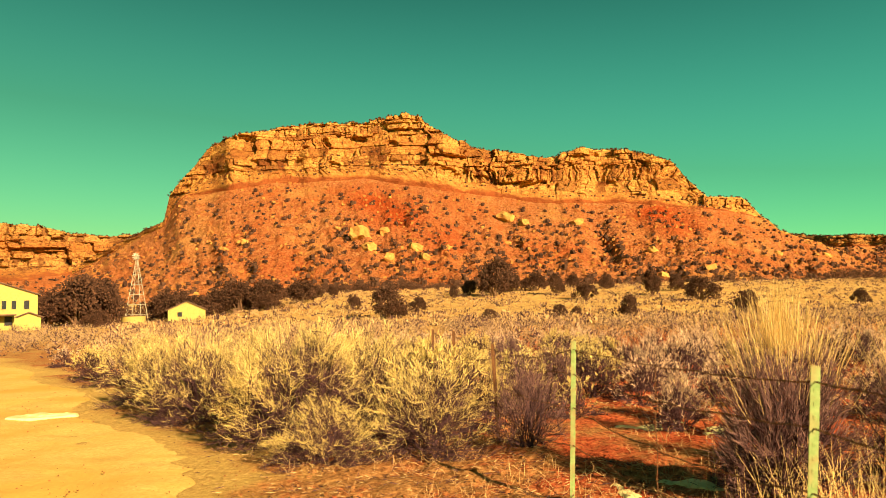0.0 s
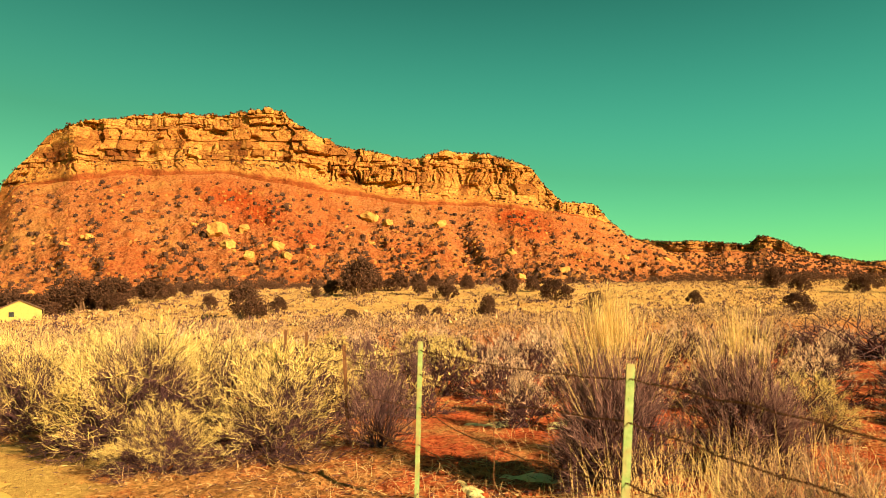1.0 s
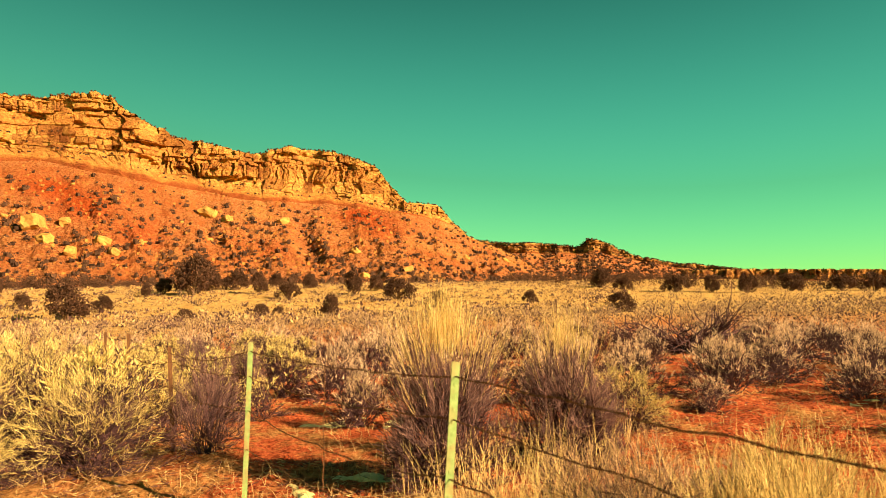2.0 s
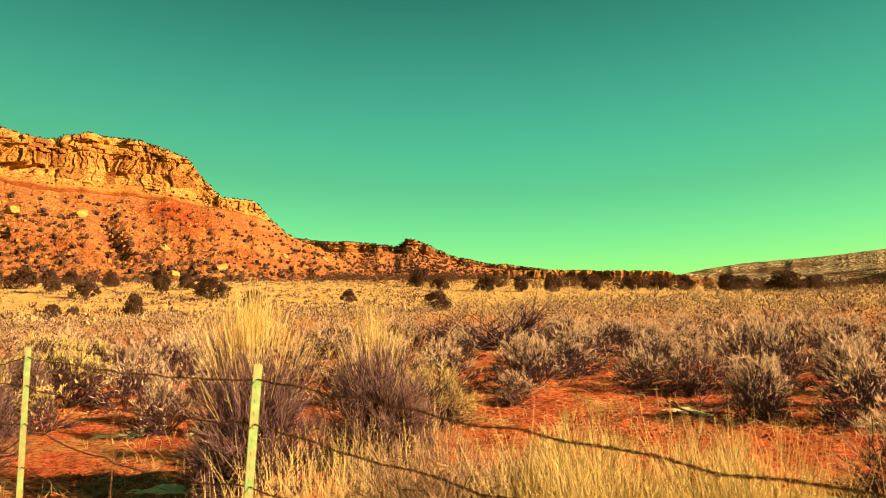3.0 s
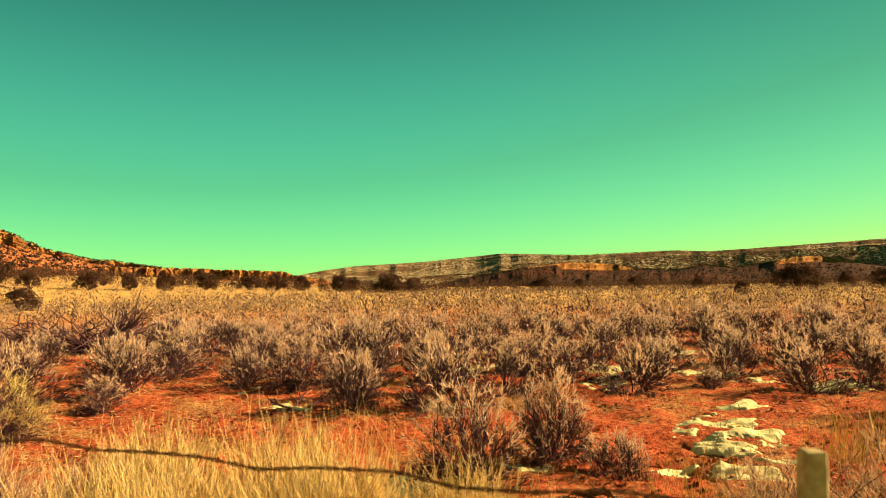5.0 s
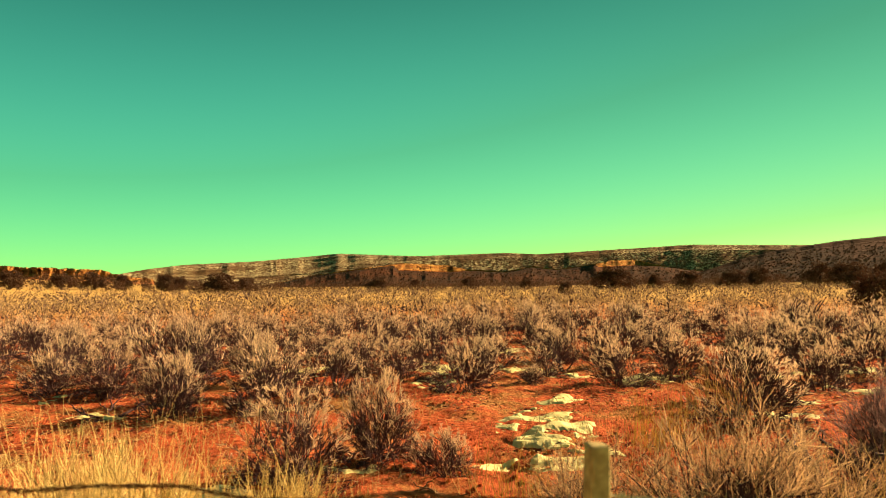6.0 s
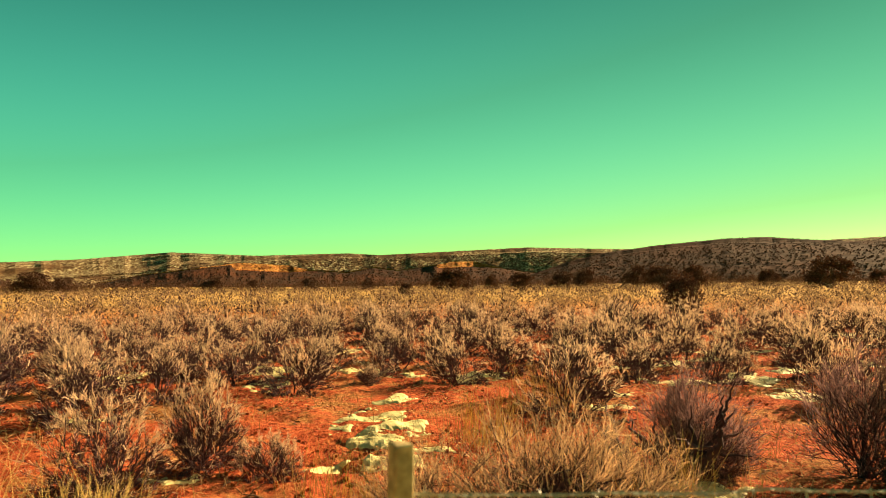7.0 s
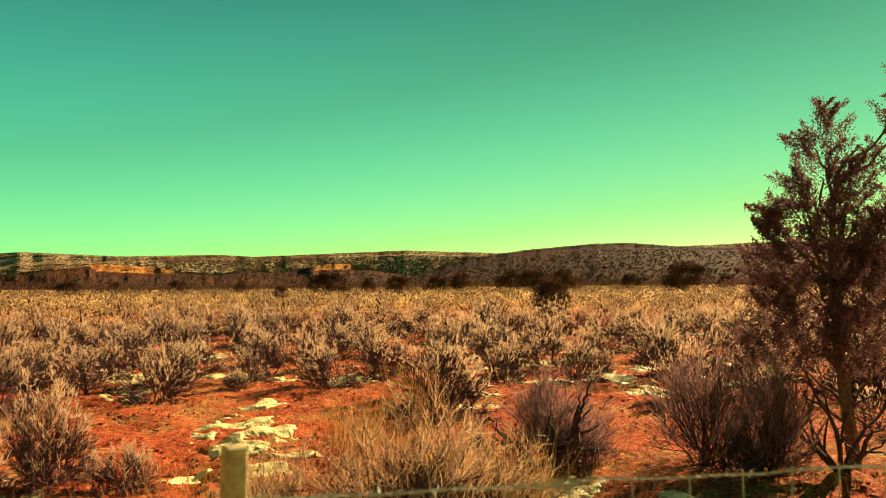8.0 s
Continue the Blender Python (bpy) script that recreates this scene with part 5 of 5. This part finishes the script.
def straw_clump(x, y, h, r, count, seed, lean):
    """Old grass bent over: long straws rise from the crown, arch outwards and hang."""
    g = np.random.default_rng(seed)
    ph = g.uniform(0, 6.28, count)
    out = np.stack([np.cos(ph) + lean[0], np.sin(ph) + lean[1], 0 * ph], 1)
    t = np.linspace(0, 1, 6)[None, :, None]
    top, reach = h * g.uniform(0.55, 1.0, count), r * g.uniform(0.3, 1.0, count)
    rise = 4 * t * (1 - 0.72 * t) / 1.39
    root = np.stack([x + g.normal(0, 0.05, count), y + g.normal(0, 0.05, count), np.full(count, float(ground_z(x, y)) - 0.02)], 1)
    path = root[:, None] + out[:, None] * (reach[:, None, None] * t ** 1.2) + np.array([0, 0, 1.0]) * (top[:, None, None] * rise * 0.72)
    path[:, 2:] += g.normal(0, 0.008, (count, 4, 3))
    ob = thing("bent_grass", "clump of bent dry grass at the fence", "grass", "bent grass clumps")
    tagged(mesh_part("straw", tubes(path, np.linspace(0.0022, 0.0009, 6)[None] * g.uniform(0.7, 1.3, count)[:, None]), M_GRASS, ob), kind="stuff")


straw_clump(2.3, 4.75, 0.62, 0.62, 620, 201, (-0.5, -0.35))
straw_clump(2.75, 4.25, 0.7, 0.55, 420, 202, (0.1, -0.4))
straw_clump(3.15, 3.75, 0.6, 0.5, 320, 203, (0.3, -0.3))


def clods():
    g = np.random.default_rng(73)
    n = 16000
    r, a = 3.0 * (20 / 3.0) ** g.uniform(0, 1, n), np.radians(g.uniform(-36, 138, n))
    x, y = 0.6 + r * np.sin(a), 0.6 + r * np.cos(a)
    keep = (vnoise(x * 0.8, y * 0.8, 81) > 0.45)
    x, y = x[keep], y[keep]
    n = len(x)
    s = 0.006 + 0.022 * g.uniform(0, 1, n) ** 3
    on_road = road_side(x, y) > -0.1
    s = np.where(on_road, s * 0.35, s)
    c = np.stack([x, y, ground_z(x, y) + 0.3 * s + np.where(on_road, 0.03, 0)], 1)
    corner = np.array([[p, q, w] for p in (-1, 1) for q in (-1, 1) for w in (-1, 1)], float)
    v = c[:, None] + corner[None] * (s[:, None, None] * g.uniform(0.4, 1.0, (n, 8, 3)))
    quad = np.array([[0, 1, 3, 2], [4, 6, 7, 5], [0, 4, 5, 1], [2, 3, 7, 6], [0, 2, 6, 4], [1, 5, 7, 3]])
    f = (np.arange(n)[:, None, None] * 8 + quad[None]).reshape(-1, 4)
    tagged(mesh_part("soil_clods", (v.reshape(-1, 3), f), M_GROUND), "loose red clods and pebbles on the ground", "soil", kind="stuff")


clods()


# ---- the wire fence ----
def between(p, q, n, sag=0.03, seed=0, wobble=0.006):
    g = np.random.default_rng(seed)
    t = np.linspace(0, 1, n)[:, None]
    path = np.array(p) * (1 - t) + np.array(q) * t
    path[:, 2] -= (4 * sag * t * (1 - t))[:, 0]
    path[1:-1] += g.normal(0, wobble, (n - 2, 3))
    return path


def twisted(path, gap=0.003, thick=0.0021, turns=9.0, barbs=0.0, seed=0):
    """Two strands wound round each other, with barbs at even steps."""
    d = np.linalg.norm(np.diff(path, axis=0), axis=1)
    s = np.concatenate([[0], np.cumsum(d)])
    n = max(8, int(s[-1] / 0.022))
    u = np.linspace(0, s[-1], n)
    c = np.stack([np.interp(u, s, path[:, k]) for k in range(3)], 1)
    t = unit(np.gradient(c, axis=0))
    a = unit(np.cross(t, np.array([0.3, 0.2, 1.0])))
    b = np.cross(t, a)
    w = u * 2 * np.pi * turns
    out = [tubes((c + sg * gap * (a * np.cos(w)[:, None] + b * np.sin(w)[:, None]))[None], np.full((1, n), thick), 5) for sg in (1, -1)]
    if barbs:
        g = np.random.default_rng(seed)
        for q in np.arange(0.06, s[-1], barbs):
            p = np.array([np.interp(q, s, path[:, k]) for k in range(3)])
            for _ in range(2):
                e = unit(g.normal(size=3)) * 0.016
                out.append(tubes(np.stack([p - e, p, p + e])[None], np.array([[0.0006, 0.0013, 0.0006]]), 4))
    return join(*out)


def t_post(parent, top, base, material, label):
    """A studded steel T-section, leaning a little."""
    bm = bmesh.new()
    ln = (Vector(top) - Vector(base)).length + 0.15
    box(bm, -0.019, -0.003, 0, 0.019, 0.003, ln)
    box(bm, -0.003, 0.003, 0, 0.003, 0.034, ln)
    for k in range(int(ln / 0.055) - 1):
        box(bm, -0.006, -0.0045, 0.05 + k * 0.055, 0.006, -0.003, 0.068 + k * 0.055)
    bmesh.ops.bevel(bm, geom=bm.edges[:], offset=0.0006, segments=1, affect="EDGES")
    ob = part("post", bm, material, parent, label)
    ax = (Vector(top) - Vector(base)).normalized()
    ob.matrix_world = Matrix.Translation(Vector(top) - ax * ln) @ Vector((0, 0, 1)).rotation_difference(ax).to_matrix().to_4x4() @ Matrix.Rotation(radians(-8), 4, "Z")
    return ob


fence = thing("wire_fence", "rusty barbed wire fence on green steel posts", "fence", m=Matrix())
TOPS = [(0.17, 11.7, 1.2), (0.47, 10.6, 1.2), (0.86, 8.7, 1.1), (1.355, 6.507, 1.22), (1.87, 3.784, 1.215)]
FEET = [(0.15, 11.7, 0), (0.44, 10.6, 0), (0.9, 8.72, 0), (1.30, 6.53, 0), (1.765, 3.80, 0)]
for k, (tp, ft) in enumerate(zip(TOPS, FEET)):
    t_post(fence, tp, ft, M_RUST if k < 3 else M_POST, "rusty brown steel post" if k < 3 else "pale green painted steel post")


def wooden_post():
    bm = bmesh.new()
    vs = box(bm, -0.021, -0.017, -0.1, 0.021, 0.017, 1.165)
    bmesh.ops.subdivide_edges(bm, edges=[e for e in bm.edges if abs(e.verts[0].co.z - e.verts[1].co.z) > 0.5], cuts=14)
    bmesh.ops.bevel(bm, geom=[e for e in bm.edges], offset=0.003, segments=1, affect="EDGES")
    for v in bm.verts:
        q = noise.noise_vector(Vector((v.co.x * 20, v.co.y * 20, v.co.z * 5)))
        v.co.x += 0.004 * q.x
        v.co.y += 0.004 * q.y
        v.co.z += 0.004 * q.z * (v.co.z > 1.1)
    ob = part("wooden_post", bm, M_OLDWOOD, fence, "weathered grey split-wood stake")
    ob.matrix_world = pose(2.2, 0.675, 0, 1.0, -1.0, 20)


wooden_post()
HEIGHTS = (1.15, 0.96, 0.70, 0.41)
ANCHOR = []
for tp, ft in zip(TOPS, FEET):
    ANCHOR.append([tuple(ft[k] + (tp[k] - ft[k]) * z / tp[2] for k in range(2)) + (min(z, tp[2] - 0.05),) for z in HEIGHTS])
ANCHOR.append([(2.2, 0.69, 1.062), (2.2, 0.69, 0.86), (2.2, 0.69, 0.62), (2.2, 0.69, 0.36)])
for k in range(5):
    for j in range(4):
        w = twisted(between(ANCHOR[k][j], ANCHOR[k + 1][j], 22, 0.012 if k == 4 else 0.035 + 0.02 * ((k + j) % 3), k * 7 + j), barbs=0.125, seed=k * 9 + j)
        mesh_part("wire", w, M_RUST, fence)
stay = between((1.61, 5.19, 1.11), (1.59, 5.2, 0.33), 14, 0, 5, 0.004)
mesh_part("stay", twisted(stay, 0.003, 0.0017, 14), M_RUST, fence, "twisted wire fence stay")
# woven wire beyond the wooden stake
END = np.array([2.75, -2.4, 0.0])
START = np.array([2.2, 0.67, 0.0])
for j, z in enumerate((1.075, 0.90, 0.73, 0.57, 0.43, 0.30, 0.18)):
    q = between(START + [0, 0, z], END + [0, 0, z - 0.16], 30, 0.015, 40 + j, 0.004)
    mesh_part("wire", twisted(q, 0.0026, 0.002, 12, 0.11 if j == 0 else 0.0, j), M_GALV if j == 0 else M_RUST, fence)
for k in range(21):
    t = (k + 0.6) / 21
    p = START * (1 - t) + END * t
    mesh_part("stay", tubes(between(p + [0, 0, 1.07 - 0.16 * t], p + [0.01 * math.sin(k * 3), 0.02 * math.sin(k * 5), 0.02], 9, 0, 60 + k, 0.003)[None], np.full((1, 9), 0.0019), 5), M_GALV, fence)


# ---- homestead below the mesa ----
def gable_house(name, label, cat, x, y, turn, w, d, eave, ridge, windows=(), porch=False):
    z = float(ground_z(x, y, False)) - 0.2
    ob = thing(name, label, cat, m=pose(x, y, z, 0, 0, turn))
    bm = bmesh.new()
    prof = [(-w / 2, 0), (w / 2, 0), (w / 2, eave), (0, ridge), (-w / 2, eave)]
    front = [bm.verts.new((px, 0, pz)) for px, pz in prof]
    back = [bm.verts.new((px, d, pz)) for px, pz in prof]
    bm.faces.new(front)
    bm.faces.new(back[::-1])
    for k in range(5):
        bm.faces.new((front[k], back[k], back[(k + 1) % 5], front[(k + 1) % 5]))
    bmesh.ops.recalc_face_normals(bm, faces=bm.faces[:])
    part("wall", bm, M_SIDING, ob)
    for sg in (-1, 1):
        bm = bmesh.new()
        run, rise = w / 2 + 0.35, ridge - eave
        ang = math.atan2(rise, w / 2)
        m = Matrix.Translation((0, d / 2, ridge + 0.02)) @ Matrix.Rotation(sg * ang, 4, "Y")
        ln = run / math.cos(ang)
        box(bm, 0 if sg > 0 else -ln, -d / 2 - 0.35, 0, ln if sg > 0 else 0, d / 2 + 0.35, 0.14, m)
        part("roof", bm, M_ROOF, ob)
    for wx, wz, ww, wh in windows:
        bm = bmesh.new()
        box(bm, wx - ww / 2 - 0.08, -0.05, wz - 0.08, wx + ww / 2 + 0.08, 0.02, wz + wh + 0.08)
        win = part("window", bm, M_SIDING, ob)
        bm = bmesh.new()
        box(bm, wx - ww / 2, -0.07, wz, wx + ww / 2, -0.045, wz + wh)
        part("pane", bm, M_GLASS, win)
    if porch:
        bm = bmesh.new()
        box(bm, -w / 2 - 0.5, -2.4, 2.45, w * 0.22, 0.05, 2.62)
        part("porch_roof", bm, M_ROOF, ob)
        for px in (-w / 2 + 0.2, -0.6, w * 0.2):
            bm = bmesh.new()
            box(bm, px - 0.08, -2.3, 0, px + 0.08, -2.14, 2.46)
            part("porch_post", bm, M_SIDING, ob)
    return ob


gable_house("house", "cream two-storey house with a dark gabled roof", "house", -66.9, 111.4, 31, 10.2, 9, 5.6, 7.4,
            [(-2.6, 3.4, 0.8, 1.3), (0.6, 3.4, 0.6, 1.3), (1.9, 3.4, 0.6, 1.3), (3.6, 3.4, 0.7, 1.3), (1.2, 0.9, 1.0, 1.4)], True)
gable_house("shed", "small cream garden shed below the house", "shed", -58.9, 105.3, 29, 3.0, 4, 2.1, 2.7)
gable_house("cabin", "low cream outbuilding with a shallow gable", "shed", -45.9, 132.5, 20, 6.4, 7, 2.2, 3.7, [(-1.2, 1.0, 0.8, 0.8)])


def windmill(x, y):
    z = float(ground_z(x, y, False)) - 0.2
    ob = thing("windmill_tower", "pale steel lattice windmill tower by the homestead", "tower", m=Matrix.Translation((x, y, z)))
    H, B = 12.2, 1.55
    leg = lambda k, u: np.array([(-1) ** (k // 2) * (B * (1 - u) + 0.12), (-1) ** ((k + 1) // 2) * (B * (1 - u) + 0.12), H * u])
    for k in range(4):
        mesh_part("leg", tubes(np.stack([leg(k, 0), leg(k, 0.5), leg(k, 1)])[None], np.full((1, 3), 0.045), 6), M_GALV, ob)
    for lv in range(6):
        u, v = lv / 6.5, (lv + 1) / 6.5
        for k in range(4):
            n = (k + 1) % 4
            mesh_part("brace", join(tubes(np.stack([leg(k, u), leg(n, v)])[None], np.full((1, 2), 0.02), 4), tubes(np.stack([leg(k, v), leg(n, v)])[None], np.full((1, 2), 0.03), 4)), M_GALV, ob)
    bm = bmesh.new()
    bmesh.ops.create_cone(bm, cap_ends=True, segments=16, radius1=0.45, radius2=0.3, depth=0.7, matrix=Matrix.Translation((0, 0, H + 0.5)))
    part("gearbox", bm, M_GALV, ob)
    for k in range(10):
        bm = bmesh.new()
        m = Matrix.Translation((0, -0.5, H + 0.6)) @ Matrix.Rotation(k * math.tau / 10, 4, "Y")
        box(bm, -0.09, -0.01, 0.25, 0.09, 0.02, 0.75, m @ Matrix.Rotation(0.5, 4, "Z"))
        part("blade", bm, M_GALV, ob)


windmill(-57.5, 138.5)


def water_tank(x, y):
    z = float(ground_z(x, y, False)) - 0.1
    ob = thing("water_tank", "low round cream stock tank under the windmill", "tank", m=Matrix.Translation((x, y, z)))
    bm = bmesh.new()
    bmesh.ops.create_cone(bm, cap_ends=True, segments=32, radius1=2.1, radius2=2.1, depth=1.5, matrix=Matrix.Translation((0, 0, 0.75)))
    part("shell", bm, M_SIDING, ob)
    bm = bmesh.new()
    bmesh.ops.create_cone(bm, cap_ends=True, segments=32, radius1=2.18, radius2=2.1, depth=0.12, matrix=Matrix.Translation((0, 0, 1.54)))
    part("rim", bm, M_ROOF, ob)


water_tank(-57, 136)
for i, (x, y, h, w) in enumerate([(-63.5, 128, 9.5, 0.95), (-60, 131, 7.5, 1.1), (-72, 133, 6.0, 1.3), (-80, 135, 6.5, 1.3), (-51, 140, 5.0, 1.4), (-44, 146, 5.5, 1.4), (-38, 150, 5.0, 1.5), (-56, 118, 2.5, 1.3), (-33, 138, 3.2, 1.4),
                                  (-68, 127, 6.5, 1.2), (-66, 142, 9.0, 1.1), (-54, 146, 6.5, 1.3), (-47, 141, 4.6, 1.4), (-40, 145, 6.5, 1.3), (-35, 147, 6.0, 1.3), (-29, 152, 5.0, 1.4), (-58, 124, 3.2, 1.5)]):
    plant(jun[i % 4], x, y, h, w, i * 1.4)
